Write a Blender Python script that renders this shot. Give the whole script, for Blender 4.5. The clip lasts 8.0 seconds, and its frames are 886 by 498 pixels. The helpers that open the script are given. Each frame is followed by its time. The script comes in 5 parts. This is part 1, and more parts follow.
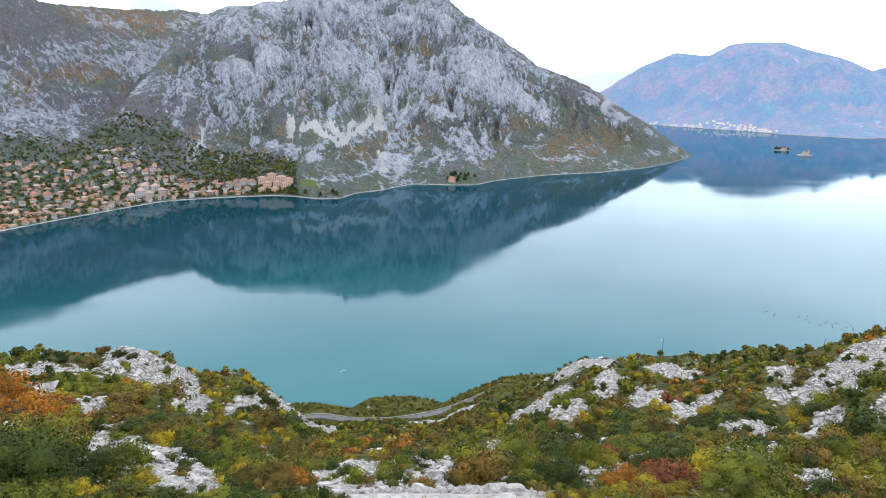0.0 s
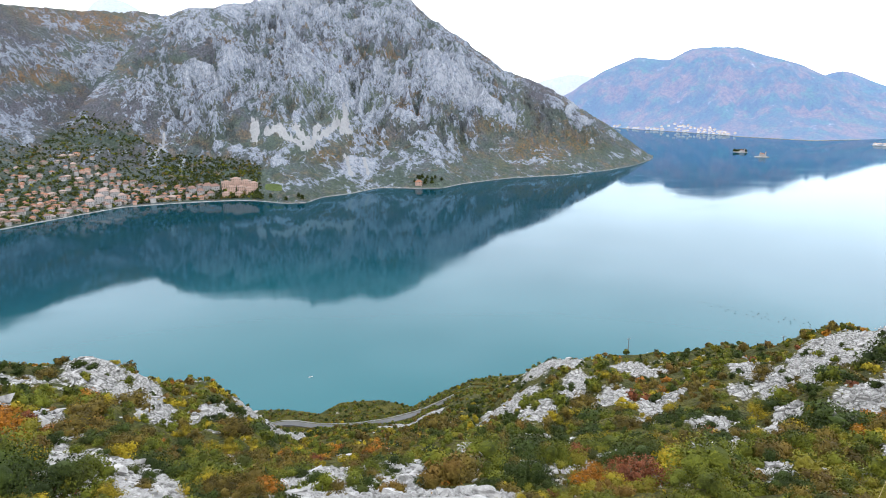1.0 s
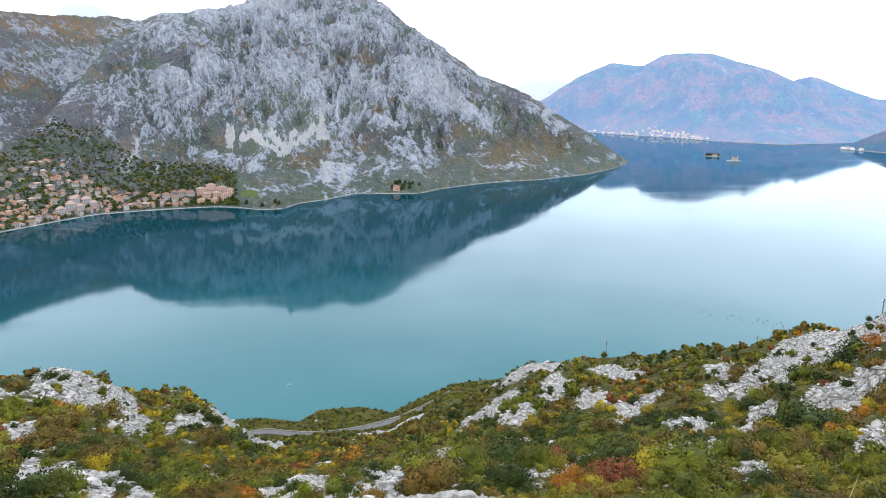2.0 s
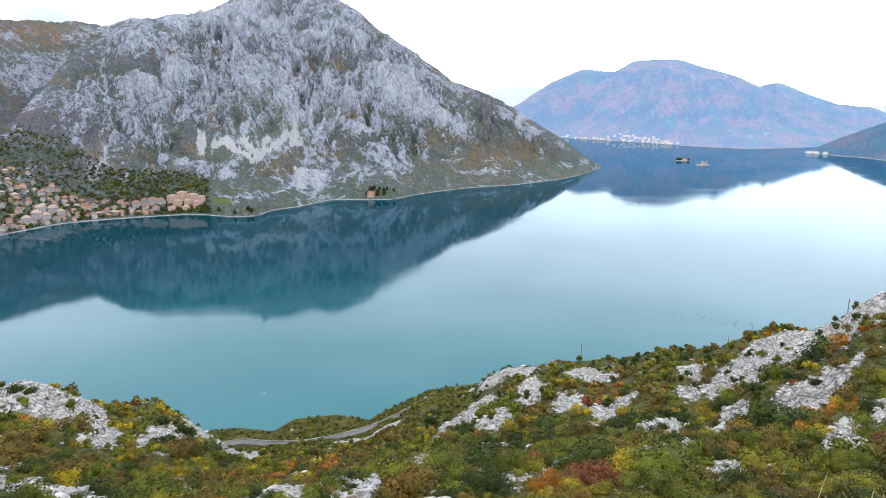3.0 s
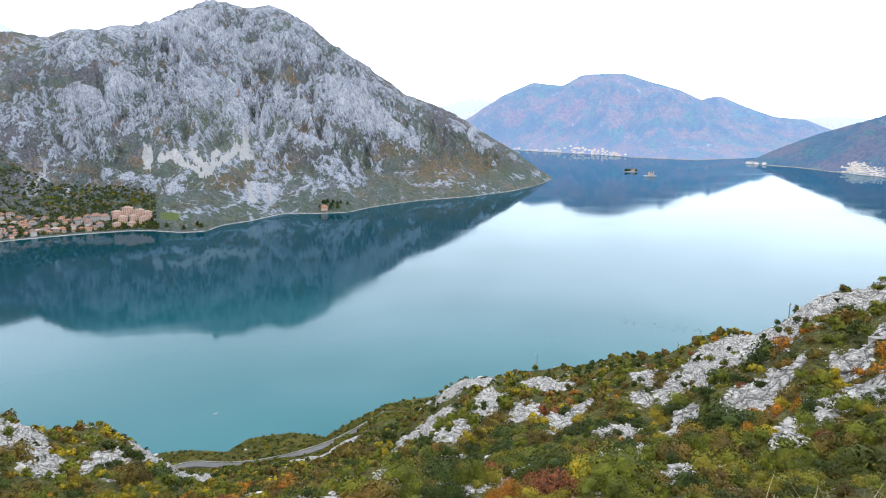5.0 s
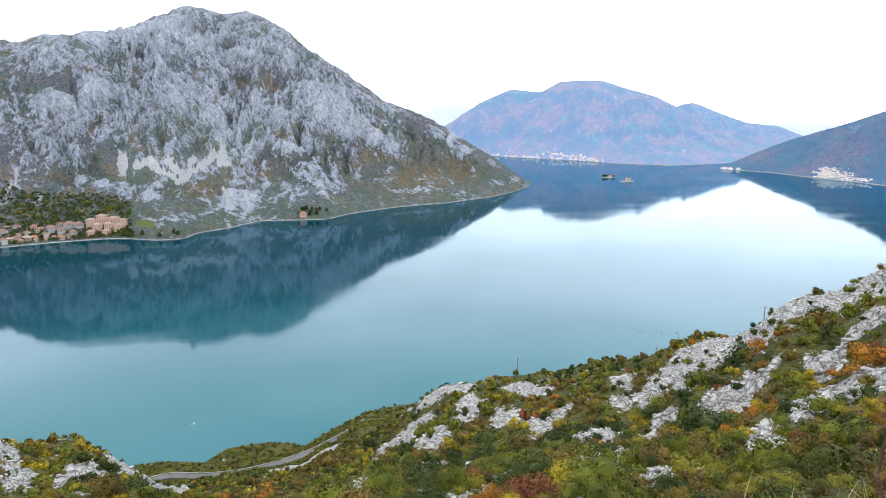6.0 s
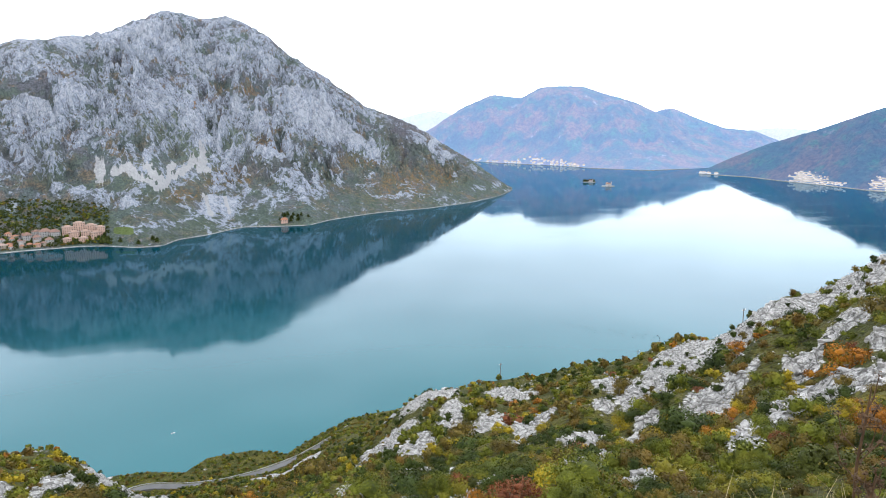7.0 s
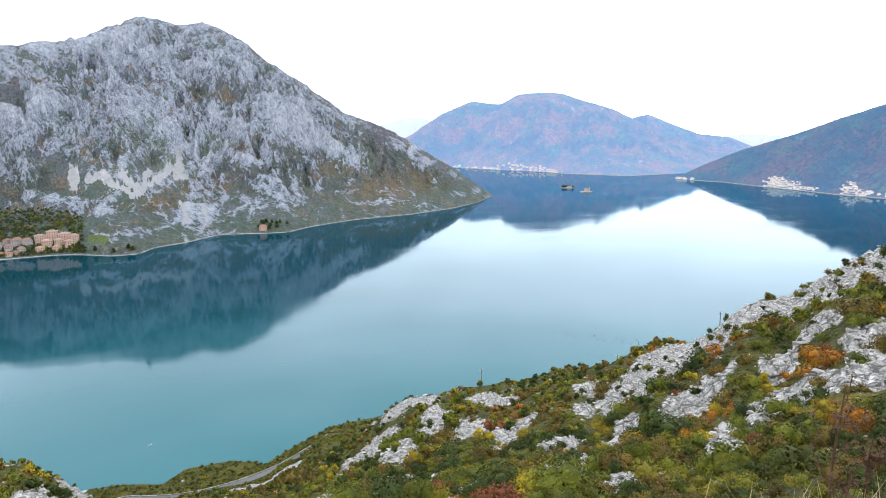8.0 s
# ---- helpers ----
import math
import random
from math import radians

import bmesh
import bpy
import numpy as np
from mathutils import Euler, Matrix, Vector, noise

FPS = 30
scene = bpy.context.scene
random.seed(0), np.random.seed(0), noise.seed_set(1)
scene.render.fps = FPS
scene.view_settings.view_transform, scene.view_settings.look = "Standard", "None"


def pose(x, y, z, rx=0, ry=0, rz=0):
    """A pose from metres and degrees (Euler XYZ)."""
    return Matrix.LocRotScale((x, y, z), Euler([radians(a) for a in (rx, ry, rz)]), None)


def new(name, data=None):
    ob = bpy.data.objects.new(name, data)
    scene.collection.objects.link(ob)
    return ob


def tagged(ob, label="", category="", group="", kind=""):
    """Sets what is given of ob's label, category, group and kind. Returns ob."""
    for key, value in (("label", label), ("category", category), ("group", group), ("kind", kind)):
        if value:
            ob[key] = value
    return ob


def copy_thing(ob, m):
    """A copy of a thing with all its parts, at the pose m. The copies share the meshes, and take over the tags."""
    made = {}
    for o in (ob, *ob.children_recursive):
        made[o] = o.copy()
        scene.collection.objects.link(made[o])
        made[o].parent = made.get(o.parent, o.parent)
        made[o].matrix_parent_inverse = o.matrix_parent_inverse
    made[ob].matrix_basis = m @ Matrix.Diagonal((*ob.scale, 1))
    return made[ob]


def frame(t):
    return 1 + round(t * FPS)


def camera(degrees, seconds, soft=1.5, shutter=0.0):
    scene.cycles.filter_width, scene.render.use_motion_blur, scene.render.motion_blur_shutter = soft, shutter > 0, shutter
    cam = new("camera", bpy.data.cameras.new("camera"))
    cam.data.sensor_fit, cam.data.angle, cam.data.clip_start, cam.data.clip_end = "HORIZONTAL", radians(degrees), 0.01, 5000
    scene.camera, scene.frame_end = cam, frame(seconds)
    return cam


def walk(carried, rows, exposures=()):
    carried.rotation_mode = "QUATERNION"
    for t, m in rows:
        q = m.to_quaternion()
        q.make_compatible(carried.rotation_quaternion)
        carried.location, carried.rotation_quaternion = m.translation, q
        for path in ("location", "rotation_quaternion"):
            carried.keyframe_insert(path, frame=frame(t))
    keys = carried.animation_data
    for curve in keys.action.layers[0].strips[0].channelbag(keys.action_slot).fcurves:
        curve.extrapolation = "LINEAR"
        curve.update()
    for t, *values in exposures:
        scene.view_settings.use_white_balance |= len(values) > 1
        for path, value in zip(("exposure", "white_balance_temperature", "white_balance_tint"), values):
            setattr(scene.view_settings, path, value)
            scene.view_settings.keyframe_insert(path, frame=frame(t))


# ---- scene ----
# The bay from a rocky hillside, 190 m above the sea. The eye stays where it is and pans to the right.
import collections

EYE = 190.0
cam = camera(69.7, 8.0, soft=1.0)


def facing(yaw, pitch, roll):
    return pose(0, 0, EYE, 90 + pitch, 0, yaw) @ pose(0, 0, 0, 0, 0, roll)


walk(cam, [
    (0, facing(0.00, -14.00, 0.00)),
    (0.5, facing(-1.46, -13.89, 0.00)),
    (1, facing(-2.99, -13.71, 0.02)),
    (1.5, facing(-3.99, -13.50, 0.01)),
    (3, facing(-7.29, -12.74, -0.11)),
    (3.5, facing(-8.42, -12.51, -0.14)),
    (4, facing(-9.58, -12.20, -0.13)),
    (4.5, facing(-10.49, -11.92, -0.16)),
    (6, facing(-13.29, -11.10, -0.20)),
    (6.5, facing(-14.05, -10.87, -0.25)),
    (7, facing(-14.91, -10.63, -0.28)),
    (7.5, facing(-15.73, -10.36, -0.32)),
    (8, facing(-16.73, -10.08, -0.35)),
])

# ---- sky and light: a white overcast, brighter overhead, with a veiled sun ----
SUN_HEIGHT, SUN_TURN = radians(48), radians(-110)
world = bpy.data.worlds.new("overcast_sky")
scene.world = world
world.use_nodes = True
wn, wl = world.node_tree.nodes, world.node_tree.links
wn.clear()
sky = wn.new("ShaderNodeTexSky")
sky.sky_type = "NISHITA"
sky.sun_disc = False
sky.sun_elevation, sky.sun_rotation = SUN_HEIGHT, SUN_TURN
sky.air_density, sky.dust_density, sky.ozone_density = 1.0, 6.0, 1.0
sky_bg = wn.new("ShaderNodeBackground")
sky_bg.inputs["Strength"].default_value = 0.05
wl.new(sky.outputs["Color"], sky_bg.inputs["Color"])
cloud_at = wn.new("ShaderNodeTexCoord")
cloud_split = wn.new("ShaderNodeSeparateXYZ")
wl.new(cloud_at.outputs["Generated"], cloud_split.inputs[0])
cloud_ramp = wn.new("ShaderNodeValToRGB")
for k, (height, tone) in enumerate([(0.0, (0.98, 0.975, 1.0)), (0.20, (0.94, 0.96, 1.0)), (0.50, (0.66, 0.71, 0.78)), (1.0, (0.76, 0.82, 0.91))]):
    stop = cloud_ramp.color_ramp.elements[k] if k < 2 else cloud_ramp.color_ramp.elements.new(height)
    stop.position, stop.color = height, (*tone, 1)
wl.new(cloud_split.outputs["Z"], cloud_ramp.inputs["Fac"])
cloud_bg = wn.new("ShaderNodeBackground")
cloud_noise = wn.new("ShaderNodeTexNoise")
cloud_noise.inputs["Scale"].default_value, cloud_noise.inputs["Detail"].default_value = 3.2, 4.0
cloud_flat = wn.new("ShaderNodeMapping")
cloud_flat.inputs["Scale"].default_value = (1.0, 1.0, 4.0)
wl.new(cloud_at.outputs["Generated"], cloud_flat.inputs["Vector"])
wl.new(cloud_flat.outputs[0], cloud_noise.inputs["Vector"])
cloud_level = wn.new("ShaderNodeMapRange")
cloud_level.inputs["From Min"].default_value, cloud_level.inputs["From Max"].default_value = 0.3, 0.7
cloud_level.inputs["To Min"].default_value, cloud_level.inputs["To Max"].default_value = 2.6, 3.4
wl.new(cloud_noise.outputs["Fac"], cloud_level.inputs["Value"])
wl.new(cloud_level.outputs[0], cloud_bg.inputs["Strength"])
wl.new(cloud_ramp.outputs["Color"], cloud_bg.inputs["Color"])
both = wn.new("ShaderNodeAddShader")
wl.new(sky_bg.outputs[0], both.inputs[0])
wl.new(cloud_bg.outputs[0], both.inputs[1])
wout = wn.new("ShaderNodeOutputWorld")
wl.new(both.outputs[0], wout.inputs["Surface"])

sun = new("sun", bpy.data.lights.new("sun", "SUN"))
sun.data.energy, sun.data.angle, sun.data.color = 1.4, radians(14), (1.0, 0.96, 0.9)
sun.rotation_euler = (radians(42), 0, radians(70))
scene.view_settings.exposure = 0.3


# ---- materials ----
class Shader:
    """A small node-graph writer for one material."""

    def __init__(self, name, roughness=0.8, metallic=0.0, shine=0.5):
        self.mat = bpy.data.materials.new(name)
        self.mat.use_nodes = True
        self.nodes, self.links = self.mat.node_tree.nodes, self.mat.node_tree.links
        self.bsdf = self.nodes["Principled BSDF"]
        self.bsdf.inputs["Roughness"].default_value = roughness
        self.bsdf.inputs["Metallic"].default_value = metallic
        self.bsdf.inputs["Specular IOR Level"].default_value = shine
        self.coord = self.nodes.new("ShaderNodeTexCoord").outputs["Object"]

    def put(self, node, key, value):
        if hasattr(value, "node"):
            self.links.new(value, node.inputs[key])
        else:
            node.inputs[key].default_value = value

    def place(self, scale=(1, 1, 1), source=None):
        n = self.nodes.new("ShaderNodeMapping")
        n.inputs["Scale"].default_value = scale
        self.links.new(source or self.coord, n.inputs["Vector"])
        return n.outputs[0]

    def noise(self, metres, detail=5.0, rough=0.6, at=None, warp=0.0):
        n = self.nodes.new("ShaderNodeTexNoise")
        self.put(n, "Vector", at or self.coord)
        self.put(n, "Scale", 1.0 / metres)
        self.put(n, "Detail", detail)
        self.put(n, "Roughness", rough)
        self.put(n, "Distortion", warp)
        return n.outputs["Fac"]

    def cells(self, metres, feature="F1", at=None, output="Distance"):
        n = self.nodes.new("ShaderNodeTexVoronoi")
        n.feature = feature
        self.put(n, "Vector", at or self.coord)
        self.put(n, "Scale", 1.0 / metres)
        return n.outputs[output]

    def ramp(self, fac, low, high):
        n = self.nodes.new("ShaderNodeMapRange")
        n.interpolation_type = "SMOOTHSTEP"
        self.put(n, "Value", fac)
        self.put(n, "From Min", low)
        self.put(n, "From Max", high)
        return n.outputs[0]

    def math(self, op, a, b=0.0):
        n = self.nodes.new("ShaderNodeMath")
        n.operation = op
        self.put(n, 0, a)
        self.put(n, 1, b)
        return n.outputs[0]

    def mix(self, fac, a, b):
        n = self.nodes.new("ShaderNodeMix")
        n.data_type = "RGBA"
        self.put(n, "Factor", fac)
        for key, c in ((6, a), (7, b)):
            self.put(n, key, c if hasattr(c, "node") else (*c, 1.0))
        return n.outputs[2]

    def attribute(self, name):
        n = self.nodes.new("ShaderNodeAttribute")
        n.attribute_name = name
        return n.outputs["Fac"]

    def island(self):
        return self.nodes.new("ShaderNodeNewGeometry").outputs["Random Per Island"]

    def each(self):
        return self.nodes.new("ShaderNodeObjectInfo").outputs["Random"]

    def bump(self, height, strength, distance):
        n = self.nodes.new("ShaderNodeBump")
        self.put(n, "Strength", strength)
        self.put(n, "Distance", distance)
        self.put(n, "Height", height)
        self.links.new(n.outputs[0], self.bsdf.inputs["Normal"])

    def colour(self, c):
        self.put(self.bsdf, "Base Color", c if hasattr(c, "node") else (*c, 1.0))
        return self


def water_material():
    s = Shader("sea_water", 0.4)
    # turquoise near; the dark of mirrored mountains, then a blue reflection, painted in beyond
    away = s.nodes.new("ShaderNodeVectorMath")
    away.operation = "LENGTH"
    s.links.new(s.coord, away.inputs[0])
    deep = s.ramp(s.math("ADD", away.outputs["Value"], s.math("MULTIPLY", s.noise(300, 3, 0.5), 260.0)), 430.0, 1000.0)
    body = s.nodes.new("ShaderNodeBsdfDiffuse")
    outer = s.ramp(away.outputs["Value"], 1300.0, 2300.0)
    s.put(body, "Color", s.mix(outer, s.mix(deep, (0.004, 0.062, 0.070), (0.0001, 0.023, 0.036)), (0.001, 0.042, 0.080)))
    # slow swells; ruffled lanes blur the mirror more than the calm ones
    swell = s.noise(8, 3, 0.5, at=s.place((1.0, 2.6, 1.0)))
    lane = s.ramp(s.noise(150, 3, 0.55, at=s.place((0.5, 1.7, 1)), warp=0.8), 0.45, 0.68)
    tilt = s.nodes.new("ShaderNodeBump")
    s.put(tilt, "Strength", 0.03)
    s.put(tilt, "Distance", 0.5)
    s.put(tilt, "Height", swell)
    mirror = s.nodes.new("ShaderNodeBsdfGlossy")
    s.put(mirror, "Color", (0.560, 0.668, 0.742, 1.0))
    s.put(mirror, "Roughness", s.math("ADD", s.math("MULTIPLY", lane, 0.05), 0.035))
    gloss = s.nodes.new("ShaderNodeFresnel")
    s.put(gloss, "IOR", 1.333)
    for n in (mirror, gloss):
        s.links.new(tilt.outputs[0], n.inputs["Normal"])
    m = s.nodes.new("ShaderNodeMixShader")
    s.put(m, 0, gloss.outputs[0])
    s.links.new(body.outputs[0], m.inputs[1])
    s.links.new(mirror.outputs[0], m.inputs[2])
    s.links.new(m.outputs[0], s.nodes["Material Output"].inputs["Surface"])
    return s.mat


def karst_material():
    s = Shader("karst_mountainside", 0.95, shine=0.1)
    tall = s.place((1.0, 1.0, 0.46))
    fine = s.noise(2.6, 5, 0.72, at=tall)
    grit = s.noise(9, 6, 0.7, at=tall)
    streak = s.noise(26, 6, 0.68, at=tall, warp=0.6)
    # ribs of rock and the cracks between them
    rib = s.ramp(s.math("ABSOLUTE", s.math("ADD", s.noise(38, 5, 0.6, at=tall, warp=0.5), -0.5)), 0.085, 0.0)
    edge = s.ramp(s.math("ABSOLUTE", s.math("ADD", s.noise(13, 5, 0.62, at=tall, warp=0.3), -0.5)), 0.09, 0.0)
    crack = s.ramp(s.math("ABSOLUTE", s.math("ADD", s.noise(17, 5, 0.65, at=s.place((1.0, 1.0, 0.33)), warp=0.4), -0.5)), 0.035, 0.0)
    sway = s.math("ADD", s.math("MULTIPLY", s.math("ADD", rib, -0.38), 0.45), s.math("MULTIPLY", s.math("ADD", edge, -0.4), 0.36))
    grain = s.math("ADD", s.math("MULTIPLY", s.math("ADD", grit, -0.5), 0.9), s.math("MULTIPLY", s.math("ADD", fine, -0.5), 0.75))
    mask = s.math("ADD", s.attribute("rock"), s.math("ADD", sway, grain))
    bare = s.ramp(mask, 0.33, 0.53)
    # distance haze is put into the stone's base colours as a blue lift
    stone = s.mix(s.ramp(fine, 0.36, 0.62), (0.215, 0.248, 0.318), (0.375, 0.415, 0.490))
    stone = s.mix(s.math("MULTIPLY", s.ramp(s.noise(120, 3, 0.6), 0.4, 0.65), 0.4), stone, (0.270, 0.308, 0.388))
    # painted highlight: paler stone where the mask peaks on the ribs
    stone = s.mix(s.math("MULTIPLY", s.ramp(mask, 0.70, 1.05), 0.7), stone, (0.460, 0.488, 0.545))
    # crevice shade drawn into the stone colour as dark lines
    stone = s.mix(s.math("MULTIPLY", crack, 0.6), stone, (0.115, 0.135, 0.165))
    # scrub between the rocks, lifted blue with haze: grey-green, purplish bare twigs, autumn oak
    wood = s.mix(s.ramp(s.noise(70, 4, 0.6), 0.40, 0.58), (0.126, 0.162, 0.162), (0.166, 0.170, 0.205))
    wood = s.mix(s.math("MULTIPLY", s.ramp(s.noise(38, 5, 0.65), 0.49, 0.62), 0.75), wood, (0.250, 0.178, 0.116))
    wood = s.mix(s.math("MULTIPLY", s.ramp(s.noise(95, 3, 0.6), 0.48, 0.62), 0.7), wood, (0.122, 0.160, 0.126))
    wood = s.mix(s.math("MULTIPLY", s.attribute("sward"), s.ramp(streak, 0.35, 0.6)), wood, (0.200, 0.240, 0.190))
    wood = s.mix(s.math("MULTIPLY", s.attribute("russet"), s.ramp(s.math("ADD", streak, grit), 0.80, 1.12)), wood, (0.270, 0.160, 0.075))
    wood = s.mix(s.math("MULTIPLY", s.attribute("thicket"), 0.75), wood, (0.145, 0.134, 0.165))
    wood = s.mix(s.math("MULTIPLY", s.attribute("grove"), s.ramp(grit, 0.66, 0.44)), wood, (0.078, 0.108, 0.070))
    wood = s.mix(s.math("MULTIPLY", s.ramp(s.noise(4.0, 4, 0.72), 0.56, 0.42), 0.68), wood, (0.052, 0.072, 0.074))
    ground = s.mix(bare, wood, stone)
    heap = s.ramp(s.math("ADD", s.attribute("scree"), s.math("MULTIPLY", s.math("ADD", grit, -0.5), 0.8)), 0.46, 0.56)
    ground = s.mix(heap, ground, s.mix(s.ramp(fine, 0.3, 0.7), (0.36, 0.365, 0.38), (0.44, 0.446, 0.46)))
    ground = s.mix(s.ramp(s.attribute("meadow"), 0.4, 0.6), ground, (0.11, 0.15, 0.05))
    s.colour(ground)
    s.bump(s.math("ADD", s.math("ADD", fine, grit), s.math("ADD", rib, s.math("MULTIPLY", edge, 0.6))), 1.0, 10.0)
    return s.mat


def distant_material(name, wood, autumn, pale, haze_glow, amount):
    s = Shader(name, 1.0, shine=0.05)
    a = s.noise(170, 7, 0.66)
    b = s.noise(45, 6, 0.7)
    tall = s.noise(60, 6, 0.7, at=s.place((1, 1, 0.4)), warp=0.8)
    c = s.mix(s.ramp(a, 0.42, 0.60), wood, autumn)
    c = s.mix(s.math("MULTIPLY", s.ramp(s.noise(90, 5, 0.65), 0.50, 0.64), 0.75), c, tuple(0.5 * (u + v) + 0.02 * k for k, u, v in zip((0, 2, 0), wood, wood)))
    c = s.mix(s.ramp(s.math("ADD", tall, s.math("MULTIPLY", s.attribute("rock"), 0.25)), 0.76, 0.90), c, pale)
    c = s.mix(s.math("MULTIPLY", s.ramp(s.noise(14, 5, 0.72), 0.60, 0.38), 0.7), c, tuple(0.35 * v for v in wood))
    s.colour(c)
    # blue emission stands in for the haze of distance
    s.put(s.bsdf, "Emission Color", (*haze_glow, 1.0))
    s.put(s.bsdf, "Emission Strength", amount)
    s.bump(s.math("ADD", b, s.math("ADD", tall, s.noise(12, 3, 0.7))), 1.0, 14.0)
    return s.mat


def hillside_material():
    s = Shader("stony_scrub_ground", 0.95, shine=0.1)
    fine, mid = s.noise(0.5, 6, 0.7), s.noise(3.0, 6, 0.65)
    bare = s.ramp(s.math("ADD", s.attribute("rock"), s.math("MULTIPLY", s.math("ADD", mid, -0.5), 1.3)), 0.4, 0.55)
    stone = s.mix(s.ramp(fine, 0.3, 0.7), (0.15, 0.147, 0.138), (0.40, 0.393, 0.378))
    crack = s.cells(1.3, "DISTANCE_TO_EDGE", at=s.place((1, 1, 1.6)))
    split = s.cells(0.42, "DISTANCE_TO_EDGE", at=s.place((0.7, 1.3, 1.8)))
    stone = s.mix(s.math("MULTIPLY", s.ramp(split, 0.10, 0.0), 0.7), stone, (0.085, 0.082, 0.076))
    stone = s.mix(s.ramp(crack, 0.09, 0.0), stone, (0.07, 0.067, 0.062))
    herb = s.mix(s.ramp(s.noise(7, 5, 0.6), 0.38, 0.62), (0.029, 0.034, 0.006), (0.066, 0.060, 0.012))
    herb = s.mix(s.ramp(fine, 0.55, 0.35), herb, (0.016, 0.016, 0.007))
    dug = s.mix(s.ramp(fine, 0.3, 0.7), (0.20, 0.196, 0.188), (0.33, 0.325, 0.315))
    s.colour(s.mix(s.ramp(s.math("ADD", s.attribute("gravel"), s.math("MULTIPLY", s.math("ADD", mid, -0.5), 0.8)), 0.4, 0.55), s.mix(bare, herb, stone), dug))
    s.bump(s.math("ADD", mid, s.math("ADD", fine, s.ramp(crack, 0.0, 0.2))), 0.8, 0.35)
    return s.mat


def limestone_material(name="limestone", shade=1.0):
    s = Shader(name, 0.9, shine=0.15)
    a, b = s.noise(0.9, 6, 0.7), s.noise(0.12, 5, 0.7)
    c = s.mix(s.ramp(a, 0.3, 0.68), tuple(shade * v for v in (0.150, 0.147, 0.143)), tuple(shade * v for v in (0.385, 0.378, 0.368)))
    c = s.mix(s.math("MULTIPLY", s.ramp(b, 0.6, 0.75), 0.5), c, (0.20, 0.19, 0.17))
    c = s.mix(s.math("MULTIPLY", s.island(), 0.6), c, (0.17, 0.167, 0.16))
    s.colour(c)
    s.bump(s.math("ADD", a, b), 0.7, 0.08)
    return s.mat


def leaf_material(name, dark, light, odd):
    s = Shader(name, 0.7, shine=0.12)
    leafwise = s.math("MULTIPLY", s.math("ADD", s.island(), -0.5), 0.6)
    c = s.mix(s.math("ADD", s.ramp(s.noise(1.6, 3, 0.6), 0.28, 0.72), leafwise), dark, light)
    c = s.mix(s.math("MULTIPLY", s.ramp(s.noise(3.5, 2, 0.5), 0.50, 0.68), 0.65), c, odd)
    c = s.mix(s.math("MULTIPLY", s.each(), 0.3), c, dark)
    s.colour(c)
    s.bump(s.noise(0.16, 3, 0.7), 0.9, 0.10)
    t = s.nodes.new("ShaderNodeBsdfTranslucent")
    s.put(t, "Color", c)
    m = s.nodes.new("ShaderNodeMixShader")
    s.put(m, 0, 0.15)
    s.links.new(s.bsdf.outputs[0], m.inputs[1])
    s.links.new(t.outputs[0], m.inputs[2])
    s.links.new(m.outputs[0], s.nodes["Material Output"].inputs["Surface"])
    return s.mat


def worn(name, base, wear, metres, roughness=0.85, metallic=0.0):
    """Paint, plaster, tile or metal with stains at two scales."""
    s = Shader(name, roughness, metallic, 0.25)
    c = s.mix(s.ramp(s.noise(metres, 5, 0.65), 0.35, 0.7), base, wear)
    c = s.mix(s.math("MULTIPLY", s.each(), 0.4), c, tuple(0.75 * v for v in base))
    s.colour(s.mix(s.math("MULTIPLY", s.ramp(s.noise(metres * 0.12, 4, 0.7), 0.55, 0.75), 0.35), c, wear))
    return s.mat


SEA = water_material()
KARST = karst_material()
HILL = hillside_material()
STONE = limestone_material()
BARK = worn("grey_bark", (0.10, 0.082, 0.065), (0.17, 0.15, 0.13), 0.3, 0.9)
LEAVES = {
    "dark_green": leaf_material("dark_green_leaves", (0.010, 0.017, 0.003), (0.042, 0.060, 0.008), (0.060, 0.060, 0.010)),
    "green": leaf_material("green_leaves", (0.028, 0.036, 0.004), (0.134, 0.146, 0.012), (0.182, 0.143, 0.013)),
    "olive": leaf_material("olive_leaves", (0.034, 0.026, 0.006), (0.152, 0.110, 0.018), (0.165, 0.084, 0.018)),
    "yellow": leaf_material("yellow_leaves", (0.082, 0.066, 0.005), (0.320, 0.238, 0.012), (0.140, 0.126, 0.013)),
    "orange": leaf_material("orange_leaves", (0.100, 0.038, 0.005), (0.36, 0.140, 0.011), (0.23, 0.138, 0.013)),
    "rust": leaf_material("rust_leaves", (0.072, 0.026, 0.012), (0.225, 0.068, 0.026), (0.145, 0.082, 0.024)),
}
# far woods and ridges, each with its haze colour and strength as emission
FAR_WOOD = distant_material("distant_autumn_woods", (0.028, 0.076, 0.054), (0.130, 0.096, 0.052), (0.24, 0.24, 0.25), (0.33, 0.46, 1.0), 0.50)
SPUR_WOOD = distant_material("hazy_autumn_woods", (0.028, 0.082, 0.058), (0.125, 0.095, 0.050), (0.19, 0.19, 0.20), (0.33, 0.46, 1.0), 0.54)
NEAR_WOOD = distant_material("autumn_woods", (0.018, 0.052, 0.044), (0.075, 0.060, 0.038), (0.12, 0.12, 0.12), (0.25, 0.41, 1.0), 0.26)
PALE_RIDGE = distant_material("hazed_far_ridge", (0.14, 0.16, 0.19), (0.18, 0.18, 0.20), (0.25, 0.25, 0.27), (0.74, 0.86, 1.0), 0.60)


